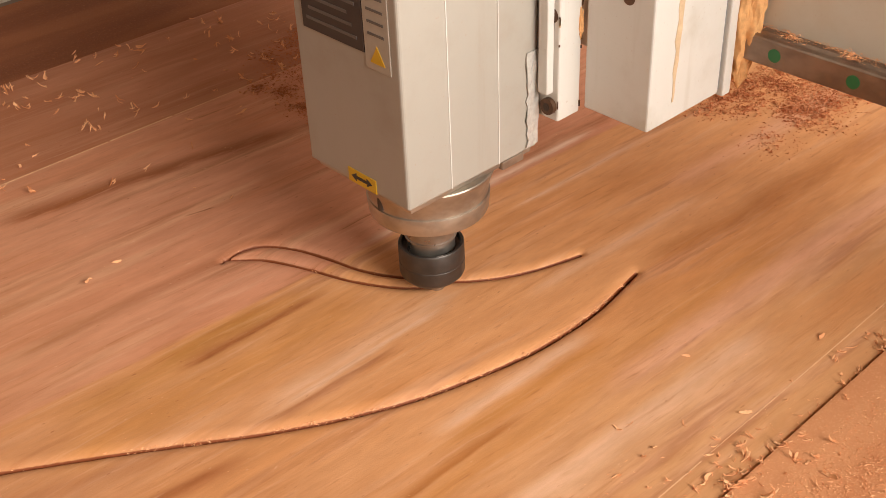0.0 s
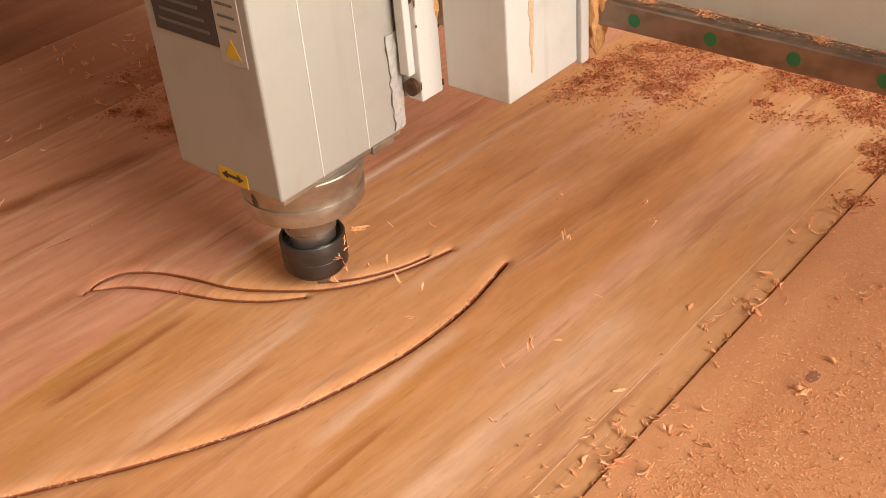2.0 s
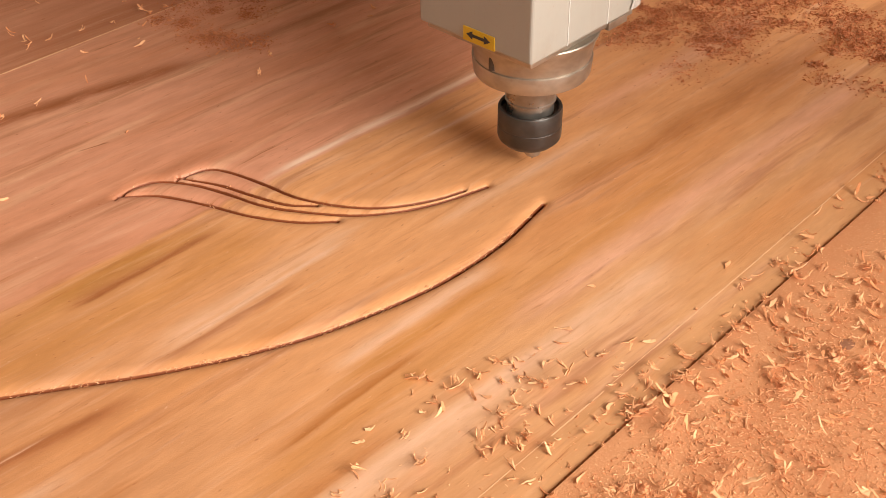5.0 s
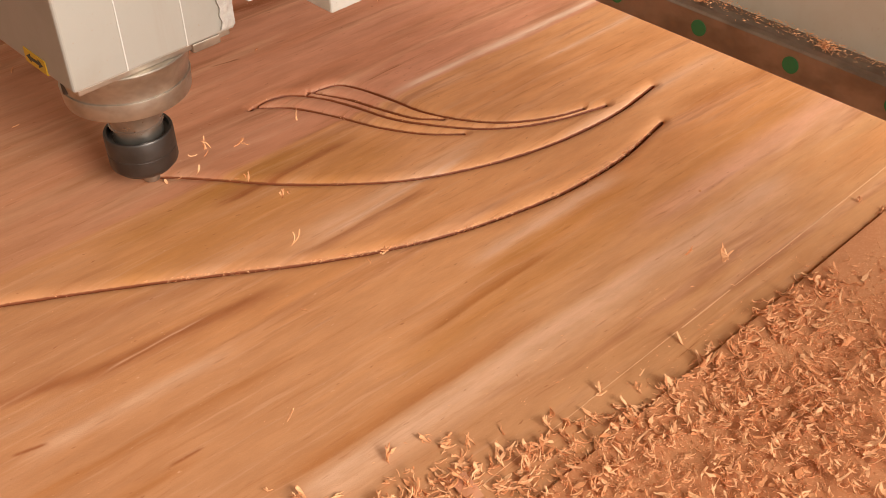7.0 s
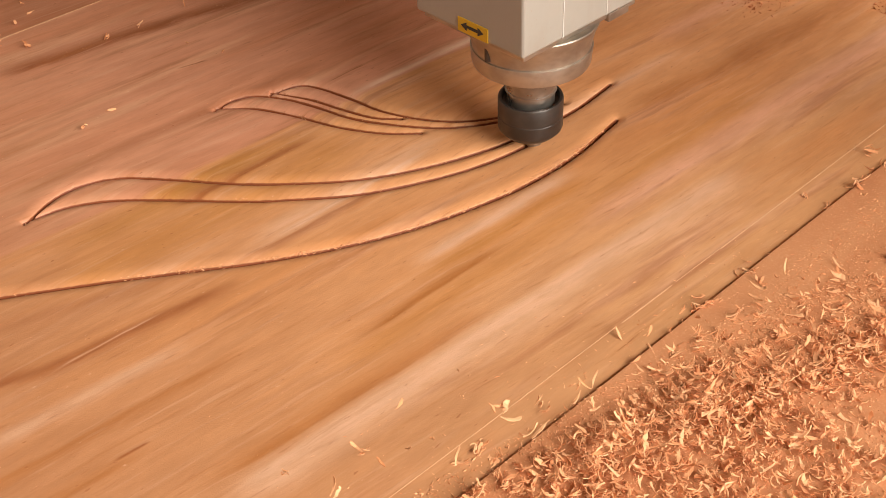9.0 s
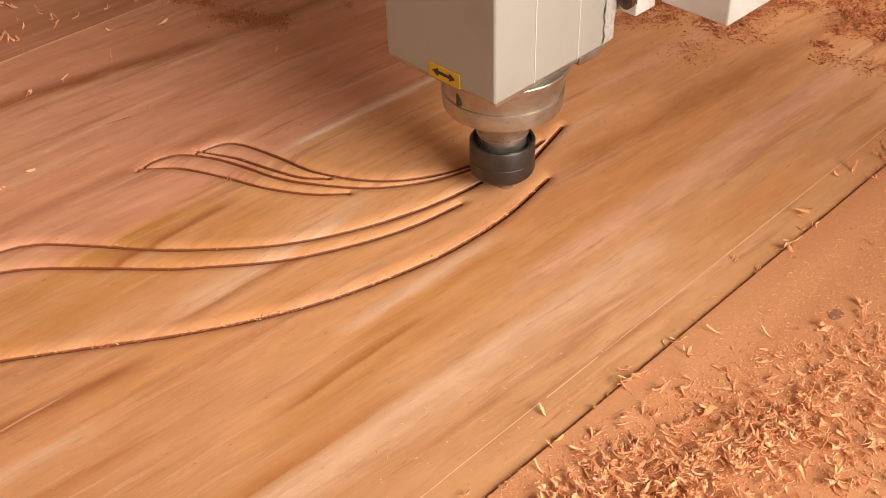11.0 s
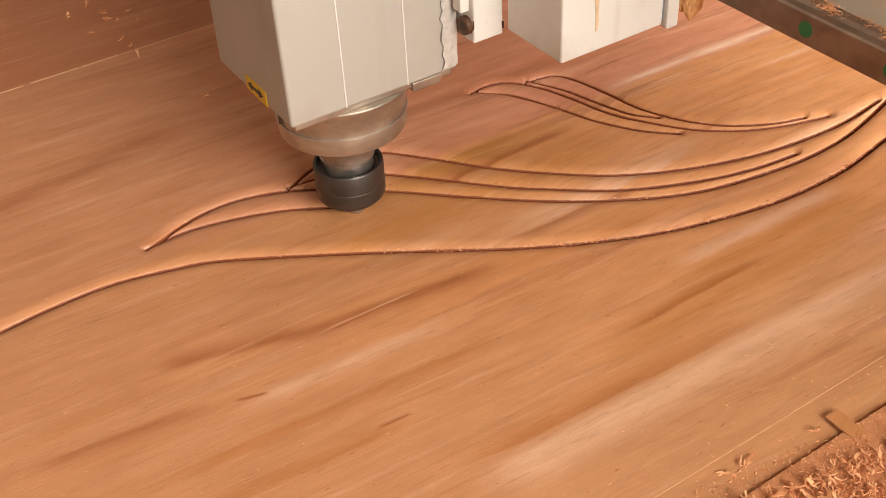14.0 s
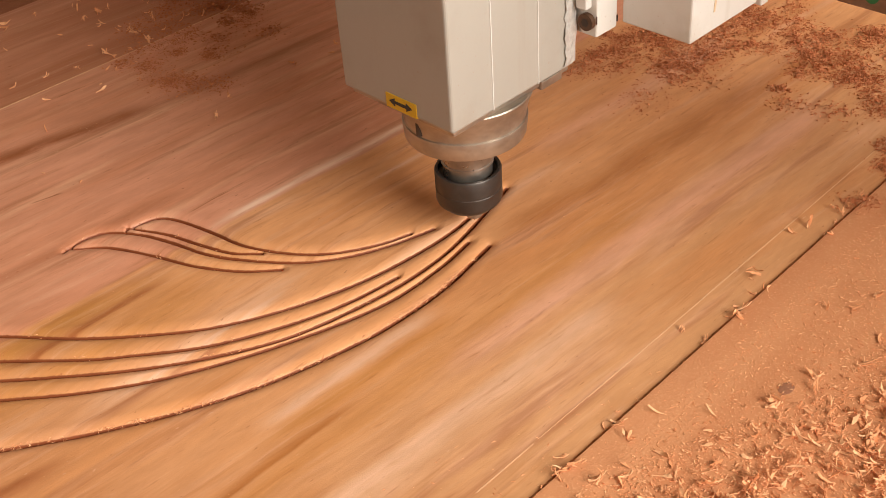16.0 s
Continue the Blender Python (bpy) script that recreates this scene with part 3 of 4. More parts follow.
# wrinkled silver tape on the back edge
bm = bmesh.new()
rows_ = []
for i in range(15):
    z = 0.118 + i * 0.0052
    row = []
    for j in range(5):
        u = j / 4
        wx = 0.0535 + u * 0.0105 + rnd.uniform(-0.0018, 0.0006) * (j == 0)
        row.append(bm.verts.new((wx, SY0 - 0.0008 - rnd.uniform(0, 0.0014), z)))
    rows_.append(row)
for a, b in zip(rows_, rows_[1:]):
    for j in range(4):
        bm.faces.new((a[j], a[j + 1], b[j + 1], b[j]))
ext = bmesh.ops.extrude_face_region(bm, geom=list(bm.faces))
for v in ext["geom"]:
    if isinstance(v, bmesh.types.BMVert):
        v.co.y += 0.0007
bmesh.ops.recalc_face_normals(bm, faces=bm.faces)
part("tape", bm, TAPE, housing, "peeling silver tape")
part("bottom_plate", box(SX0 + 0.004, SX1 - 0.003, SY0 + 0.003, SY1 - 0.004, 0.1096, 0.1145, 0.001), STEEL, housing, "dusty steel plate under the housing")
part("vent_tab", box(0.030, 0.052, -0.0425, -0.034, 0.1075, 0.1145, 0.001), STEEL, housing, "small steel tab under the housing")

# flange, collar, nut, bit
NX_, NY_ = -0.001, 0.003
bm = lathe([(0.022, 0.0735), (0.0425, 0.0739), (0.0436, 0.0746), (0.0441, 0.0758), (0.0452, 0.0872), (0.0449, 0.0882), (0.0440, 0.0886), (0.0440, 0.0896),
            (0.0449, 0.0950), (0.0466, 0.1020), (0.0488, 0.1075), (0.0492, 0.1092), (0.0485, 0.1100)], 64, NX_, NY_)
flange = part("flange", bm, STEEL, head, "worn turned steel nose flange", True)
part("screw", lathe([(0.0028, 0.0900), (0.0028, 0.1000), (0.0020, 0.1006)], 12, -0.0445, 0.004), BLACKED, flange)
bm = lathe([(0.0182, 0.0340), (0.0182, 0.0480), (0.0189, 0.0486), (0.0197, 0.0490), (0.0197, 0.0500), (0.0190, 0.0506), (0.0190, 0.0610), (0.0196, 0.0620), (0.0196, 0.0738)], 48, NX_, NY_)
part("shaft_collar", bm, SHAFT, head, "ground steel spindle shaft", True)
bm = lathe([(0.0060, 0.0045), (0.0110, 0.0072), (0.0205, 0.0115), (0.0243, 0.0155), (0.0250, 0.0175), (0.0250, 0.0270), (0.0247, 0.0273), (0.0247, 0.0279), (0.0250, 0.0282), (0.0250, 0.0412),
            (0.0243, 0.0425), (0.0224, 0.0425), (0.0216, 0.0385), (0.0180, 0.0380)], 64, NX_, NY_)
nut = part("collet_nut", bm, BLACKED, head, "blackened steel collet nut", True)
part("router_bit", lathe([(0.0003, -0.0058), (0.0016, -0.0035), (0.0060, -0.0008), (0.0068, 0.0036), (0.0062, 0.0115)], 32), STEEL, head, "short pointed router bit", True)

# slide plate behind the spindle, chipped, with a rusty bolt
plate = part("slide_plate", box(0.0668, 0.0895, -0.0605, 0.075, 0.1385, 0.56, 0.0012), PAINT, head, "white slide plate with chipped paint")
part("cover_strip", box(0.0600, 0.0668, -0.0560, -0.0475, 0.1600, 0.56, 0.0008), PAINT, plate, "narrow white cover strip")
bm = disc_x(0.0630, -0.0532, 0.1495, 0.0062, 0.0045, 18)
bolt = part("bolt", bm, RUST, plate, "rusty socket bolt")
# flat disc; the shade inside the socket is put into its dark colour
part("socket", disc_x(0.0626, -0.0532, 0.1495, 0.0032, 0.001, 6), HOLE, bolt)
part("bolt_hole", disc_x(0.0664, -0.0535, 0.2165, 0.0055, 0.001, 18), RUST, plate, "rust-rimmed bolt hole")
for k in range(16):
    z = rnd.uniform(0.140, 0.24)
    w, h = rnd.uniform(0.0005, 0.0015), rnd.uniform(0.0012, 0.0065)
    if k % 3:
        b_ = box(0.0895 - w, 0.0900, -0.0609, -0.0600, z, z + h, 0.0002, 1)
    else:
        b_ = box(0.0664, 0.0664 + w, -0.0609, -0.0600, z, z + h, 0.0002, 1)
    part("paint_chip", b_, RUST if k % 4 else STAIN, plate)
bm = bmesh.new()
bmesh.ops.create_icosphere(bm, subdivisions=3, radius=1.0)
for v in bm.verts:
    p = v.co.copy()
    k = 1 + 0.45 * noise.fractal(p * 2.5, 1.0, 2.0, 4)
    v.co = Vector((0.0885 + p.x * 0.0022 * k, -0.0606 + p.y * 0.0012 * k, 0.2055 + p.z * 0.011 * k))
part("caked_patch", bm, CAKED, plate, "brown caked sawdust on the plate's edge", True)
# carriage block
block = part("carriage_block", box(0.0902, 0.1715, -0.1200, -0.0640, 0.1425, 0.56, 0.0014), PAINT, head, "white painted carriage block with an oily streak")
part("block_hole", disc_x(0.0898, -0.0985, 0.2335, 0.0048, 0.001, 18), RUST, block, "rusty screw hole")
bm = bmesh.new()
pts = [(0.1163 + 0.0006 * math.sin(k * 1.7) + 0.0025 * k / 14, 0.1565 + k * 0.0075) for k in range(20)]
lft = [bm.verts.new((x - 0.0008 - 0.0026 * min(1, k / 5) * (0.7 + 0.3 * math.sin(k * 2.3)), -0.1204, z)) for k, (x, z) in enumerate(pts)]
rgt = [bm.verts.new((x + 0.0008 + 0.0028 * min(1, k / 7) * (0.7 + 0.3 * math.cos(k * 1.9)), -0.1204, z)) for k, (x, z) in enumerate(pts)]
for k in range(19):
    bm.faces.new((lft[k], rgt[k], rgt[k + 1], lft[k + 1]))
ext = bmesh.ops.extrude_face_region(bm, geom=list(bm.faces))
for v in ext["geom"]:
    if isinstance(v, bmesh.types.BMVert):
        v.co.y += 0.0008
bmesh.ops.recalc_face_normals(bm, faces=bm.faces)
part("oil_streak", bm, STAIN, block, "brown oily streak")
part("gap", box(0.1715, 0.1735, -0.1185, -0.0640, 0.1445, 0.56), SEAM, head, "dark seam between block and plate")
part("back_plate", box(0.1735, 0.1830, -0.1225, 0.075, 0.1395, 0.56, 0.001), PAINT, head, "white carriage back plate")
# caked sawdust beside the rail
bm = bmesh.new()
bmesh.ops.create_icosphere(bm, subdivisions=5, radius=1.0)
for v in bm.verts:
    p = v.co.copy()
    n = noise.fractal(p * 2.2, 1.0, 2.0, 5)
    n2 = noise.fractal(p * 9.0, 1.0, 2.0, 3)
    s = 1 + 0.28 * n + 0.05 * n2
    v.co = Vector((0.1965 + p.x * 0.0140 * s, -0.1180 + p.y * 0.013 * s, 0.205 + p.z * 0.066 * (1 + 0.1 * n)))
part("caked_dust", bm, CAKED, head, "thick caked sawdust", True)

# ---- gantry beam with its linear rail ----
gantry = new("gantry")
tagged(gantry, "beige gantry beam with a steel linear rail and green hole caps", "machine gantry")
GYA, GYB = -1.05, 1.1
RX, RZ0, RZ1 = 0.1900, 0.1642, 0.1842
beam = part("beam", box(RX + 0.0185, RX + 0.17, GYA, GYB, 0.166, 0.44, 0.004), BEAM, gantry, "beige painted gantry beam")
# rail profile with race grooves
prof = [(RX, RZ0 + 0.0012), (RX + 0.0012, RZ0), (RX + 0.0060, RZ0), (RX + 0.0078, RZ0 + 0.0022), (RX + 0.0100, RZ0 + 0.0022), (RX + 0.0118, RZ0), (RX + 0.0185, RZ0),
        (RX + 0.0185, RZ1), (RX + 0.0118, RZ1), (RX + 0.0100, RZ1 - 0.0022), (RX + 0.0078, RZ1 - 0.0022), (RX + 0.0060, RZ1), (RX + 0.0012, RZ1), (RX, RZ1 - 0.0012)]
bm = bmesh.new()
a = [bm.verts.new((x, GYA, z)) for x, z in prof]
b = [bm.verts.new((x, GYB, z)) for x, z in prof]
for k in range(len(prof)):
    bm.faces.new((a[k], a[(k + 1) % len(prof)], b[(k + 1) % len(prof)], b[k]))
bm.faces.new(a)
bm.faces.new(b[::-1])
bmesh.ops.recalc_face_normals(bm, faces=bm.faces)
rail = part("linear_rail", bm, RAILM, gantry, "dusty steel linear rail")
for k in range(-16, 18):
    y = 0.0097 + 0.06 * k
    cap = part("hole_cap", disc_x(RX - 0.0004, y, 0.1742, 0.0049, 0.002, 24), GREEN, rail, "green plastic hole cap")
# sawdust ledge on top of the rail
rng = np.random.default_rng(3)
verts, faces = [], []


def grain(verts, faces, x, y, z, s, rng, fat=0.45):
    """One tiny splinter, a stretched tetrahedron."""
    d = rng.normal(size=3)
    d /= np.linalg.norm(d)
    d[2] *= 0.4
    e = rng.normal(size=3)
    e -= d * (e @ d)
    e /= np.linalg.norm(e)
    f = np.cross(d, e)
    c = np.array((x, y, z))
    l = rng.uniform(0.8, 2.2)
    n = len(verts)
    verts += [c - d * s * l, c + d * s * l, c + e * s * fat, c + f * s * fat]
    faces += [(n, n + 2, n + 3), (n + 1, n + 3, n + 2), (n, n + 1, n + 2), (n, n + 3, n + 1)]


for k in range(5200):
    y = rng.uniform(-0.7, 0.6)
    pile = 0.5 + 0.5 * math.sin(y * 60) * math.sin(y * 23 + 1)
    xx = RX + 0.0185 - abs(rng.normal(0, 0.0032 + 0.003 * pile))
    grain(verts, faces, xx, y, RZ1 + 0.0004 + rng.uniform(0, 0.0012 + 0.0022 * pile), rng.uniform(0.0004, 0.0010), rng)
for cy in (-0.245, -0.305, -0.10, -0.182, 0.02, -0.39, -0.055):
    for k in range(160):
        r = abs(rng.normal(0, 0.0035))
        a_ = rng.uniform(0, 6.28)
        grain(verts, faces, RX + 0.011 + r * math.cos(a_) * 0.6, cy + r * math.sin(a_) * 1.6, RZ1 + max(0.0, rng.normal(0.0025, 0.0015) - r * 0.3), rng.uniform(0.0005, 0.0014), rng)
dust_on_rail = new("rail_sawdust", mesh_of("rail_sawdust", verts, faces, SHAVE))
dust_on_rail.parent = gantry
tagged(dust_on_rail, "line of sawdust along the rail", kind="stuff")

# ---- shavings ----
def flake(rng, size):
    """One torn, curled flake with ragged sides, a split end and thickness."""
    n = 6
    turn, bend, twist = rng.uniform(0.15, 1.7), rng.uniform(-0.7, 0.7), rng.uniform(-1.3, 1.3)
    w0 = size * rng.uniform(0.05, 0.145)
    th = size * 0.014 + 0.00010
    r = size / max(turn, 0.6)
    peak = rng.uniform(0.1, 0.75)
    top, bot = [], []
    for i in range(n):
        u = i / (n - 1)
        ang = turn * (u - 0.5)
        c = np.array((r * math.sin(ang), bend * size * 0.6 * (u - 0.5) ** 2, r * (1 - math.cos(ang))))
        w = w0 * max(0.06, 1 - abs(u - peak) / max(peak, 1 - peak)) ** 0.7
        tw = twist * (u - 0.5)
        nrm = np.array((-math.sin(ang), 0, math.cos(ang)))
        side = np.array((0, math.cos(tw), 0)) + nrm * math.sin(tw)
        a = c - side * w * rng.uniform(0.35, 1.5) + np.array((rng.normal(0, 0.04) * size, 0, 0))
        b = c + side * w * rng.uniform(0.35, 1.5) + np.array((rng.normal(0, 0.04) * size, 0, 0)) + nrm * w * 0.35
        top += [a + nrm * th, b + nrm * th]
        bot += [a - nrm * th, b - nrm * th]
    v = top + bot
    m = 2 * n
    f = []
    for i in range(n - 1):
        a, b, c, d = 2 * i, 2 * i + 1, 2 * i + 3, 2 * i + 2
        f += [(a, b, c), (a, c, d), (m + c, m + b, m + a), (m + d, m + c, m + a), (a, d, m + d, m + a), (c, b, m + b, m + c)]
    f += [(1, 0, m, m + 1), (m - 2, m - 1, 2 * m - 1, 2 * m - 2)]
    v = np.array(v)
    v -= (v.min(0) + v.max(0)) / 2
    return v, f


def shaving(rng, size):
    """A flake, or a few that hang together as a torn tuft."""
    v, f = flake(rng, size)
    if rng.random() < 0.3:
        return v, f
    v, f = list(v), list(f)
    for k in range(rng.integers(1, 5)):
        v2, f2 = flake(rng, size * rng.uniform(0.4, 0.85))
        v2 = turned(v2, rng, 0.5, 0.8) + rng.normal(0, 0.18, 3) * size * (1, 1, 0.3)
        n = len(v)
        v += list(v2)
        f += [tuple(n + q for q in g) for g in f2]
    return np.array(v), f


def turned(v, rng, flat=0.6, yaw=3.14):
    e = Euler((rng.normal(0, flat), rng.normal(0, flat), rng.uniform(-yaw, yaw))).to_matrix()
    return v @ np.array(e).T


def scatter(name, spots, material, rng, sizes, flat=0.5):
    """Many shavings as one joined mesh."""
    verts, faces = [], []
    for x, y, z in spots:
        v, f = shaving(rng, rng.uniform(*sizes))
        v = turned(v, rng, flat)
        v[:, 2] -= v[:, 2].min()
        n = len(verts)
        verts += list(v + (x, y, z))
        faces += [tuple(n + k for k in q) for q in f]
    return mesh_of(name, verts, faces, material)


def heap_edge(x):
    """The y at which the heap of shavings begins, along the side plank."""
    return float(np.interp(x, (-0.70, -0.48, -0.38, -0.28, -0.17, -0.09, -0.04, 0.0, 0.06, 0.3), (-0.175, -0.168, -0.172, -0.188, -0.207, -0.228, -0.250, -0.272, -0.276, -0.31)))


def floor_z(y):
    return 0.0 if y > -0.182 else PLANK + 0.0002


# shavings that lie there from the start
spots = []
while len(spots) < 200:
    x, y = rng.uniform(-0.45, 0.45), rng.uniform(-0.42, -0.15)
    if rng.random() < (0.25 if y > -0.2 else 0.8) and y < heap_edge(x) + 0.06:
        spots.append((x, y, floor_z(y)))
for k in range(60):
    x = rng.choice((-0.13, 0.05, 0.2, 0.32)) + rng.normal(0, 0.035)
    spots.append((x, -0.181 + rng.normal(0, 0.008), 0.0))
loose = new("loose_shavings", scatter("loose_shavings", spots, SHAVE, rng, (0.005, 0.013)))
tagged(loose, "loose curled wood shavings scattered on the dusty side plank", "shavings", kind="stuff")

spots = []
for k in range(420):
    x, y = rng.uniform(-0.45, 0.45), rng.uniform(0.30, 0.69)
    if y < 0.5 and rng.random() < 0.86:
        continue
    spots.append((x, y, 0.0))
far = new("scattered_shavings", scatter("scattered_shavings", spots, SHAVE, rng, (0.007, 0.013)))
tagged(far, "sparse wood shavings on the board's dusty far margin", "shavings", kind="stuff")

# reddish crumbs swept together behind the cutting area
verts, faces = [], []
for cx, cy, sx, sy, n in ((0.285, 0.118, 0.02, 0.014, 320), (0.325, 0.055, 0.03, 0.02, 520), (0.355, 0.09, 0.03, 0.02, 420), (0.41, 0.03, 0.03, 0.03, 480), (0.40, -0.06, 0.035, 0.03, 720),
                          (0.46, -0.10, 0.04, 0.03, 520), (0.335, -0.17, 0.03, 0.02, 380), (0.38, -0.12, 0.03, 0.03, 520), (0.27, -0.185, 0.04, 0.008, 200), (0.02, 0.40, 0.03, 0.03, 220),
                          (0.06, 0.46, 0.05, 0.03, 480), (0.10, 0.52, 0.05, 0.03, 480)):
    lumps = [(rng.normal(cx, sx), rng.normal(cy, sy), rng.uniform(0.004, 0.014)) for _ in range(max(6, n // 30))]
    for k in range(int(4.4 * n)):
        lx, ly, lr = lumps[rng.integers(len(lumps))]
        dx, dy = rng.normal(0, lr), rng.normal(0, lr)
        high = 0.42 * lr * math.exp(-(dx * dx + dy * dy) / (lr * lr))
        grain(verts, faces, lx + dx, ly + dy, floor_z(ly + dy) + 0.0003 + high * rng.random(), rng.uniform(0.0005, 0.0014), rng, 1.1)
crumbs = new("sawdust_crumbs", mesh_of("sawdust_crumbs", verts, faces, CRUMB))
tagged(crumbs, "reddish sawdust crumbs lying on the board", "sawdust", kind="stuff")

# fine sawdust on the side plank and near margin
verts, faces = [], []
while len(verts) < 4 * 34000:
    x, y = rng.uniform(-0.5, 0.4), rng.uniform(-0.42, -0.1)
    if rng.random() > (0.03 if y > -0.16 else 0.12 if y > -0.2 else 1.0) or y > heap_edge(x) + 0.09:
        continue
    grain(verts, faces, x, y, floor_z(y) + 0.0001, rng.uniform(0.0003, 0.0010), rng, 0.7)
for k in range(8000):
    x = rng.uniform(-0.5, 0.2)
    y = heap_edge(x) + 0.012 - abs(rng.normal(0, 0.05))
    grain(verts, faces, x, y, floor_z(y) + rng.uniform(0.0001, 0.0006), rng.uniform(0.0004, 0.0011), rng, 0.7)
for k in range(1800):
    x, y = rng.uniform(-0.65, 0.45), rng.uniform(-0.16, 0.5)
    i, j = int((x - GX0) / CELL), int((y - GY0) / CELL)
    if 0 <= i <= NX and 0 <= j <= NY and total[i, j] > 0:
        continue
    grain(verts, faces, x, y, 0.0001, rng.uniform(0.0002, 0.0006), rng)
fine_dust = new("fine_sawdust", mesh_of("fine_sawdust", verts, faces, SHAVE))
tagged(fine_dust, "fine pale sawdust grains spread over plank and board", "sawdust", kind="stuff")

# torn fibres along the groove bottoms
verts, faces = [], []
for p, (path, _, _, span) in enumerate(PASSES):
    n = len(path)
    patches = [rng.integers(5, n - 5) for _ in range(max(3, n // 60))]
    if p == 0:
        patches += list(np.interp(rng.uniform(-0.40, -0.02, 120), path[:, 0], np.arange(n)).astype(int))
    for c in patches:
        for k in range(rng.integers(2, 8)):
            i = int(np.clip(c + rng.normal(0, 5), 2, n - 3))
            tx, ty = path[i + 1] - path[i - 1]
            l = math.hypot(tx, ty)
            nx_, ny_ = -ty / l, tx / l
            if ny_ < 0:
                nx_, ny_ = -nx_, -ny_
            o = rng.uniform(0.0010, 0.0026)
            depth = GROOVE_D * float(profile(o / GROOVE_W)) + CORE_D * min(1.0, max(0.0, 1.25 * (1 - o / CORE_W)))
            grain(verts, faces, path[i, 0] + nx_ * o + CUT_SHIFT[0], path[i, 1] + ny_ * o + CUT_SHIFT[1], -depth + 0.0003, rng.uniform(0.0005, 0.0016), rng)
fibres = new("torn_fibres", mesh_of("torn_fibres", verts, faces, SHAVE))
tagged(fibres, "torn wood fibres along the groove bottoms", "wood fibres", kind="stuff")

# ---- the wood that the cutter takes out during the clip: short slivers that leave the groove as it passes ----
SEGMENT = 10
MOVERS = []
before = np.max([c[0] for c, p in zip(CARVED, PASSES) if not p[3]], axis=0)
heap_rng = np.random.default_rng(11)


def heap_spot(deep=0.0):
    while True:
        x, y = heap_rng.uniform(-0.24, 0.12), -0.16 - 0.20 * heap_rng.random() ** 1.2
        if y < heap_edge(x) - deep:
            return x, y


for (path, _, _, span), clock, (depth, which) in zip(PASSES, CLOCKS, CARVED):
    if not span:
        continue
    after = np.maximum(before, depth)
    gain = after - before
    cell = np.maximum.reduce([gain[:-1, :-1], gain[1:, :-1], gain[1:, 1:], gain[:-1, 1:]]) > 0.00002
    w4 = np.maximum.reduce([which[:-1, :-1], which[1:, :-1], which[1:, 1:], which[:-1, 1:]])
    seg = w4 // SEGMENT
    for s in range(len(path) // SEGMENT + 1):
        ii, jj = np.nonzero(cell & (seg == s))
        if len(ii) < 3:
            continue
        top = {}
        verts, faces = [], []

        def corner(i, j, lower):
            if (i, j, lower) not in top:
                top[i, j, lower] = len(verts)
                z = 0.00003 - before[i, j]
                verts.append((GX0 + i * CELL, GY0 + j * CELL, z - min(0.0009, 0.00002 + 0.6 * gain[i, j]) if lower else z))
            return top[i, j, lower]

        have = set(zip(ii.tolist(), jj.tolist()))
        for i, j in have:
            ring = [(i, j), (i + 1, j), (i + 1, j + 1), (i, j + 1)]
            faces.append(tuple(corner(*c, 0) for c in ring))
            faces.append(tuple(corner(*c, 1) for c in ring[::-1]))
            for (a_, b_), other in zip(zip(ring, ring[1:] + ring[:1]), ((i, j - 1), (i + 1, j), (i, j + 1), (i - 1, j))):
                if other not in have:
                    faces.append((corner(*a_, 0), corner(*a_, 1), corner(*b_, 1), corner(*b_, 0)))
        ob = new("wood_sliver", mesh_of("wood_sliver", verts, faces, WOOD))
        tagged(ob, "thin reddish sliver of board wood, taken out by the cutter", "wood sliver", "slivers cut from the grooves")
        t_cut = float(np.interp(min(s * SEGMENT + 4, len(path) - 1) * 0.001, clock[1], clock[0]))
        c = np.array(verts).mean(0)
        hx, hy = heap_rng.uniform(-0.6, 0.3), heap_rng.uniform(-0.60, -0.44)
        MOVERS.append((ob, "sliver", t_cut, c, np.array((hx, hy, 0.0028 + 0.00002 * len(MOVERS))), heap_rng.uniform(0, 360)))
    before = after

# ---- shavings thrown onto the heap ----
FLAKES = []
for k in range(24):
    v, f = shaving(heap_rng, heap_rng.uniform(0.006, 0.0130))
    v = turned(v, heap_rng, 0.3)
    v[:, 2] -= v[:, 2].min()
    FLAKES.append(mesh_of("wood_shaving", v, f, SHAVE))
THROWN = 300
spots = []
while len(spots) < 2700:
    x, y = heap_rng.uniform(-0.52, -0.17), -0.16 - 0.2 * heap_rng.random() ** 1.1
    if y < heap_edge(x) - 0.008:
        spots.append((x, y, floor_z(y) + 0.006 * min(1.0, (heap_edge(x) - y) / 0.07) * heap_rng.random()))
heap = new("shavings_heap", scatter("shavings_heap", spots[:1500], SHAVE, heap_rng, (0.0042, 0.0112), 0.5))
tagged(heap, "thick heap of pale torn wood shavings on the side plank", "shavings", kind="stuff")
for k in range(4):
    lot = new("shavings_drift", scatter("shavings_drift", spots[1500 + 300 * k:1800 + 300 * k], SHAVE, heap_rng, (0.0042, 0.0112), 0.5))
    tagged(lot, "drift of pale torn wood shavings swept on to the heap", "shavings", kind="stuff")
    MOVERS.append((lot, "drift", 8.35 + 0.1 * k, np.array((0.0, -0.45, -0.03)), np.array((0.0, 0.0, 0.0)), 0.0))


def release_time(u):
    """Cutting moments over which the heap grows."""
    if u < 0.58:
        return 1.75 + 1.5 * (u / 0.58)
    if u < 0.95:
        return 5.5 + 1.6 * ((u - 0.58) / 0.37)
    return 7.2 + 1.5 * ((u - 0.95) / 0.05)


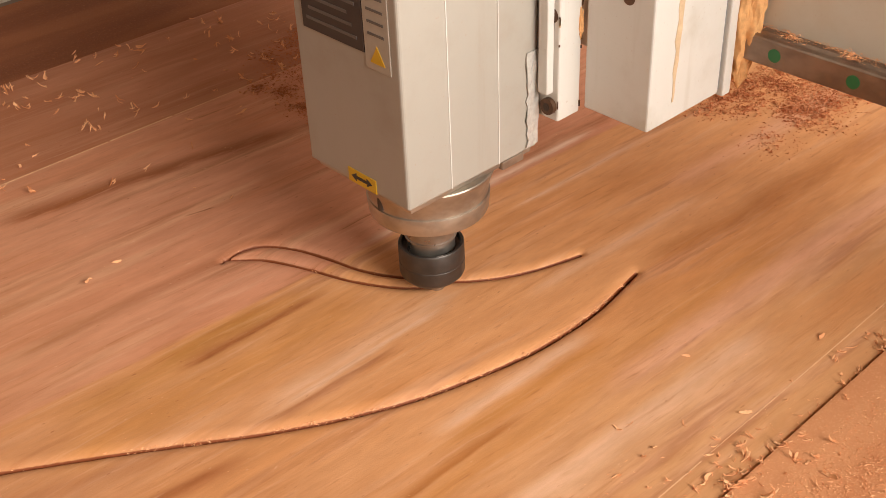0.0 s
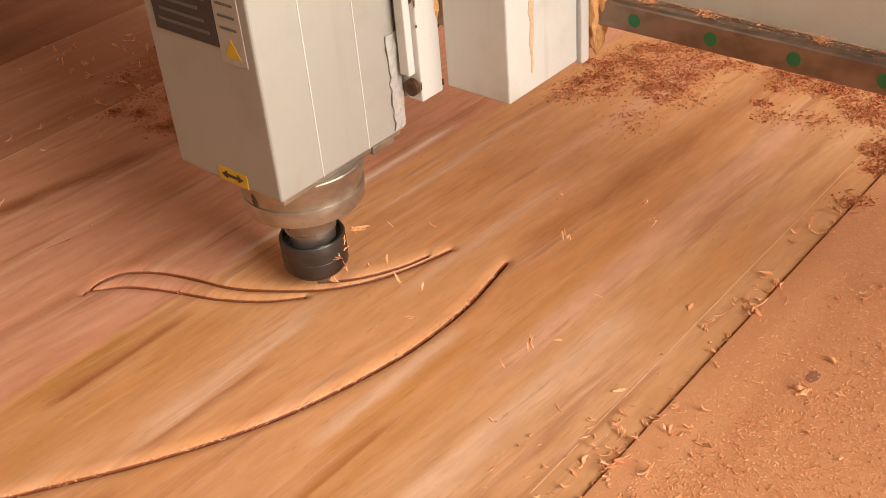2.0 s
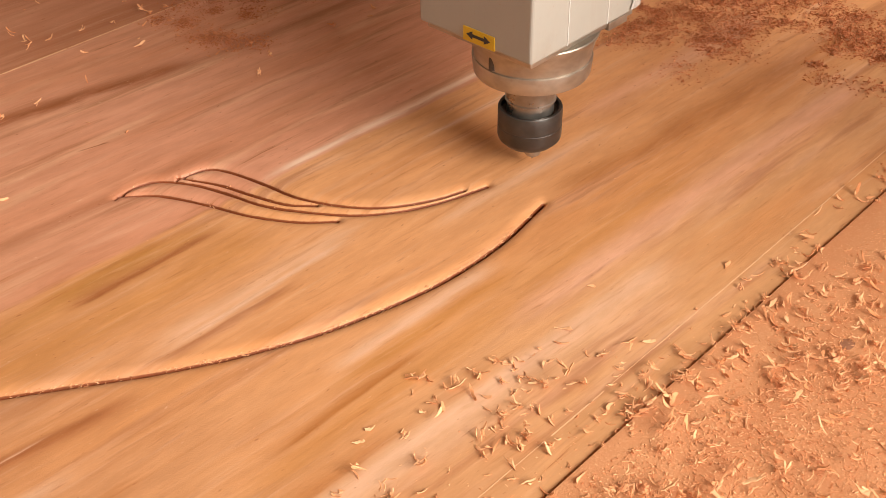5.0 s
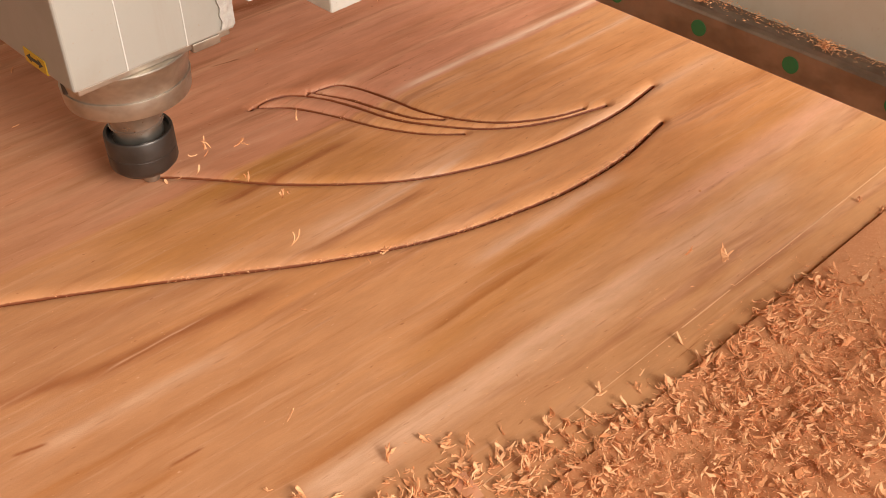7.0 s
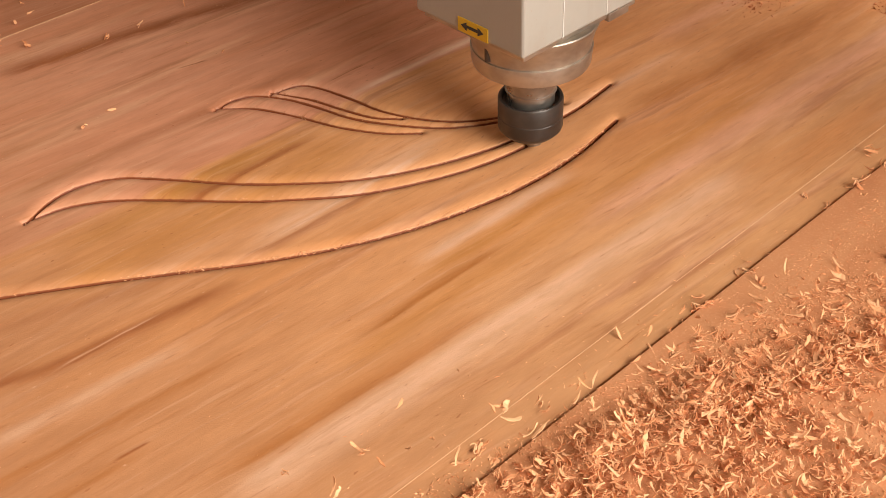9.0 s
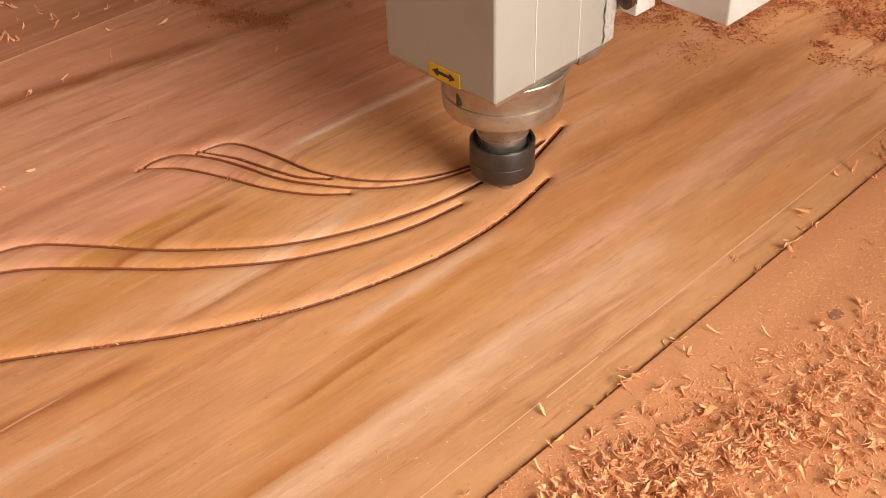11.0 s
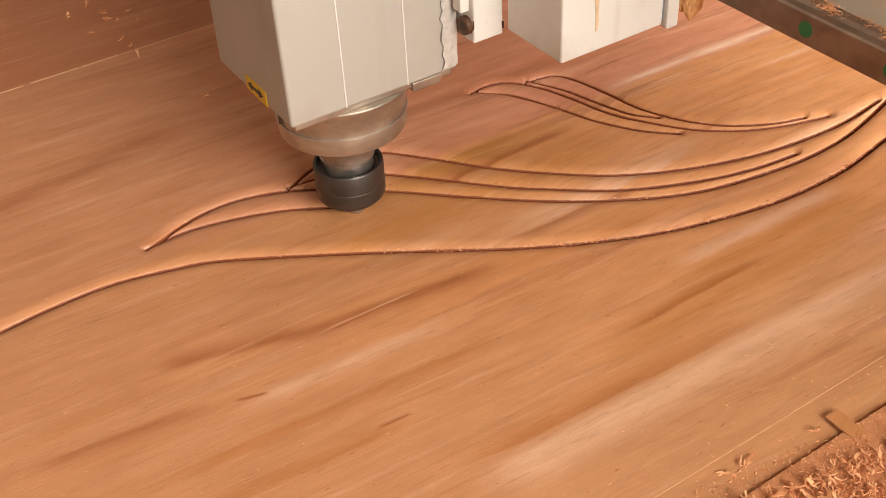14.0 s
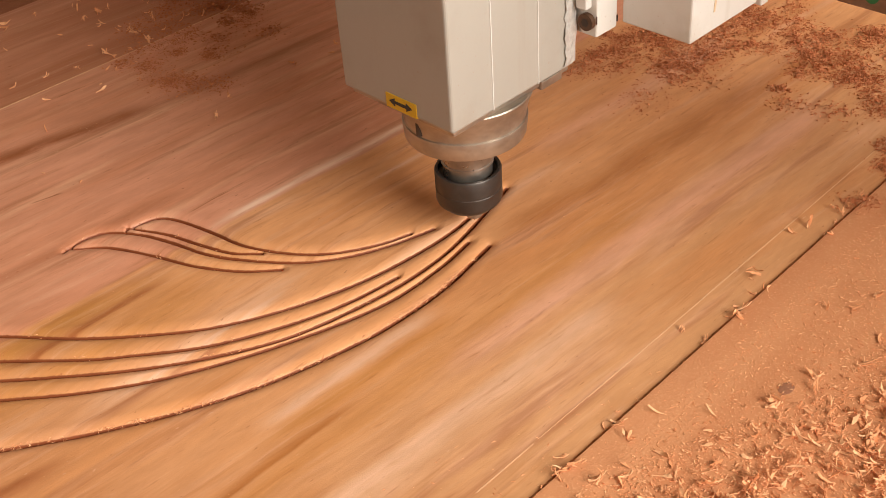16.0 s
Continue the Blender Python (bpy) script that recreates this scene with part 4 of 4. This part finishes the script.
def early_edge(x):
    """How far over the board the first shavings come to rest."""
    return float(np.interp(x, (-0.30, -0.21, -0.17, -0.13, -0.08, 0.0, 0.1), (-0.075, -0.050, -0.066, -0.10, -0.152, -0.160, -0.172)))


def late_edge(x):
    """How far over the joint the later drift reaches."""
    return float(np.interp(x, (-0.48, -0.44, -0.365, -0.31, -0.25, -0.08), (-0.088, -0.080, -0.132, -0.153, -0.167, -0.186)))


TOOL_T = np.array([r[0] for r in TOOL])
TOOL_P = np.array([r[1] for r in TOOL])
for k in range(THROWN):
    ob = new("wood_shaving", FLAKES[k % 24])
    tagged(ob, "pale curled wood shaving on the sawdust heap", "shaving", "shavings thrown from the cutter")
    t = release_time((k + 0.5) / THROWN)
    hx, hy = heap_spot(0.014)
    if k % 16 == 0:
        hy = heap_edge(hx) + abs(heap_rng.normal(0, 0.016))
    src = np.array([np.interp(t, TOOL_T, TOOL_P[:, i]) for i in range(3)])
    src[2] = -0.016
    pile = 0.005 * min(1.0, max(0.0, (heap_edge(hx) - hy) / 0.06)) * heap_rng.random()
    stop = np.array((hx, hy, floor_z(hy) + 0.0002 + pile))
    spin = heap_rng.uniform(0, 360)
    if t < 3.6:
        # these land round the joint first and are blown on to the heap later
        rest = np.array((heap_rng.uniform(-0.30, 0.10), 0, 0.0002))
        rest[1] = early_edge(rest[0]) - heap_rng.gamma(2.0, 0.034)
        rest[2] += floor_z(rest[1])
        MOVERS.append((ob, "blown", t, src, rest, spin, 4.4 + 1.2 * heap_rng.random(), stop))
    elif 5.5 < t < 7.2:
        # a drift over the joint that is cleared again later
        rest = np.array((heap_rng.uniform(-0.48, -0.08), 0, 0.0004))
        rest[1] = late_edge(rest[0]) - heap_rng.gamma(1.8, 0.014)
        rest[2] += floor_z(rest[1])
        MOVERS.append((ob, "blown", t, src, rest, spin, 8.55 + 0.35 * heap_rng.random(), stop))
    else:
        MOVERS.append((ob, "shaving", t, src, stop, spin))

# drifts of shavings that the cutter's draught carries over the joint, and later on to the heap
for k in range(36):
    early = k < 15
    joint = k >= 26
    cx = heap_rng.uniform(-0.24, 0.10)
    if joint:
        cx = -0.46 + 0.04 * (k - 26) + heap_rng.normal(0, 0.01)
        cy = late_edge(cx) - 0.019
    elif early:
        cy = early_edge(cx) - 0.045 - abs(heap_rng.normal(0, 0.045))
    else:
        cy = heap_edge(cx) - heap_rng.uniform(0.025, 0.08)
    spots = []
    for q in range(46 if joint else 24):
        dx, dy = heap_rng.normal(0, 0.022 if joint else 0.034), heap_rng.normal(0, 0.010 if joint else 0.021)
        spots.append((dx, dy, floor_z(cy + dy) - floor_z(cy)))
    ob = new("shavings_drift", scatter("shavings_drift", spots, SHAVE, heap_rng, (0.004, 0.0125), 0.4))
    tagged(ob, "loose drift of pale torn wood shavings", "shavings", kind="stuff")
    start = np.array((cx, -0.50, -0.018))
    rest = np.array((cx, cy, floor_z(cy)))
    if early:
        stop = np.array((cx, min(cy, heap_edge(cx)) - 0.045, PLANK + 0.0002))
        MOVERS.append((ob, "drift", 1.9 + 1.4 * (k + 0.5) / 15, start, rest, 0.0, 4.4 + heap_rng.random(), stop))
    elif joint:
        stop = np.array((cx, heap_edge(cx) - 0.05, PLANK + 0.0002))
        MOVERS.append((ob, "drift", 5.6 + 0.9 * heap_rng.random(), start, rest, 0.0, 8.5 + 0.25 * heap_rng.random(), stop))
    else:
        MOVERS.append((ob, "drift", 4.7 + 1.5 * heap_rng.random(), start, rest, 0.0))


# chips that lie on the near margin at first and are blown on to the heap later
for cx, cy, sx, sy, n in ((-0.17, -0.155, 0.04, 0.014, 24), (-0.12, -0.172, 0.035, 0.010, 30), (-0.07, -0.145, 0.06, 0.026, 10), (0.05, -0.176, 0.06, 0.008, 26), (-0.10, -0.205, 0.05, 0.016, 22)):
    spots = []
    for q in range(n):
        dx, dy = heap_rng.normal(0, sx), heap_rng.normal(0, sy)
        spots.append((dx, dy, floor_z(cy + dy) - floor_z(cy)))
    ob = new("shavings_drift", scatter("shavings_drift", spots, SHAVE, heap_rng, (0.003, 0.0095), 0.4))
    tagged(ob, "few loose torn shavings lying at the joint", "shavings", kind="stuff")
    rest = np.array((cx, cy, floor_z(cy)))
    MOVERS.append((ob, "lying", 4.6, rest, rest, 0.0, 4.5 + heap_rng.random(), np.array((cx, heap_edge(cx) - 0.05, PLANK + 0.0002))))


def motions():
    walk(head, [(t, pose(*p)) for t, p in TOOL])
    walk(gantry, [(t, pose(p[0], 0, 0)) for t, p in TOOL])
    for ob, kind, t, a, b, spin, *later in MOVERS:
        t = round(min(max(t, 0.1), 15.2) * FPS) / FPS
        fly = 2 / 30 if kind == "sliver" else 0.2 + 0.2 * ((spin * 7) % 1)
        lift = 0.05 + 0.09 * ((spin * 13) % 1)
        if kind == "sliver":
            c = Vector(a)

            def about(p, rx, rz):
                return Matrix.Translation(p) @ pose(0, 0, 0, rx, 0, rz) @ Matrix.Translation(-c)

            rows = [(0, about(a, 0, 0)), (t, about(a, 0, 0)), (t + fly, about(b, 0, 70)), (16, about(b, 0, 70))]
        elif kind == "lying":
            t2, c = later
            rows = [(0, pose(*b)), (t2, pose(*b)), (t2 + 0.2, pose(*((b + c) / 2 + np.array((0, 0, 0.02))))), (t2 + 0.4, pose(*c)), (16, pose(*c))]
        elif kind == "drift":
            rows = [(0, pose(*a)), (t, pose(*a)), (t + 0.1, pose(a[0], a[1] * 0.4 + b[1] * 0.6, 0.035)), (t + 0.2, pose(*b))]
            if later:
                t2, c = later
                rows += [(t2, pose(*b)), (t2 + 0.2, pose(*((b + c) / 2 + np.array((0, 0, 0.02))))), (t2 + 0.4, pose(*c))]
                b = c
            rows.append((16, pose(*b)))
        else:
            mid = a + (b - a) * 0.5 + np.array((0, 0, lift + 0.01))
            rows = [(0, pose(*a, 0, 0, spin)), (t, pose(*a, 0, 0, spin)), (t + 0.5 * fly, pose(*mid, 70, 20, spin + 60)), (t + fly, pose(*b, 0, 0, spin + 110))]
            if later:
                t2, c = later
                rows += [(t2, pose(*b, 0, 0, spin + 110)), (t2 + 0.3, pose(*((b + c) / 2 + np.array((0, 0, 0.03))), 40, 0, spin + 150)), (t2 + 0.6, pose(*c, 0, 0, spin + 190))]
                b = c
                spin += 80
            rows.append((16, pose(*b, 0, 0, spin + 110)))
        walk(ob, rows)


motions()
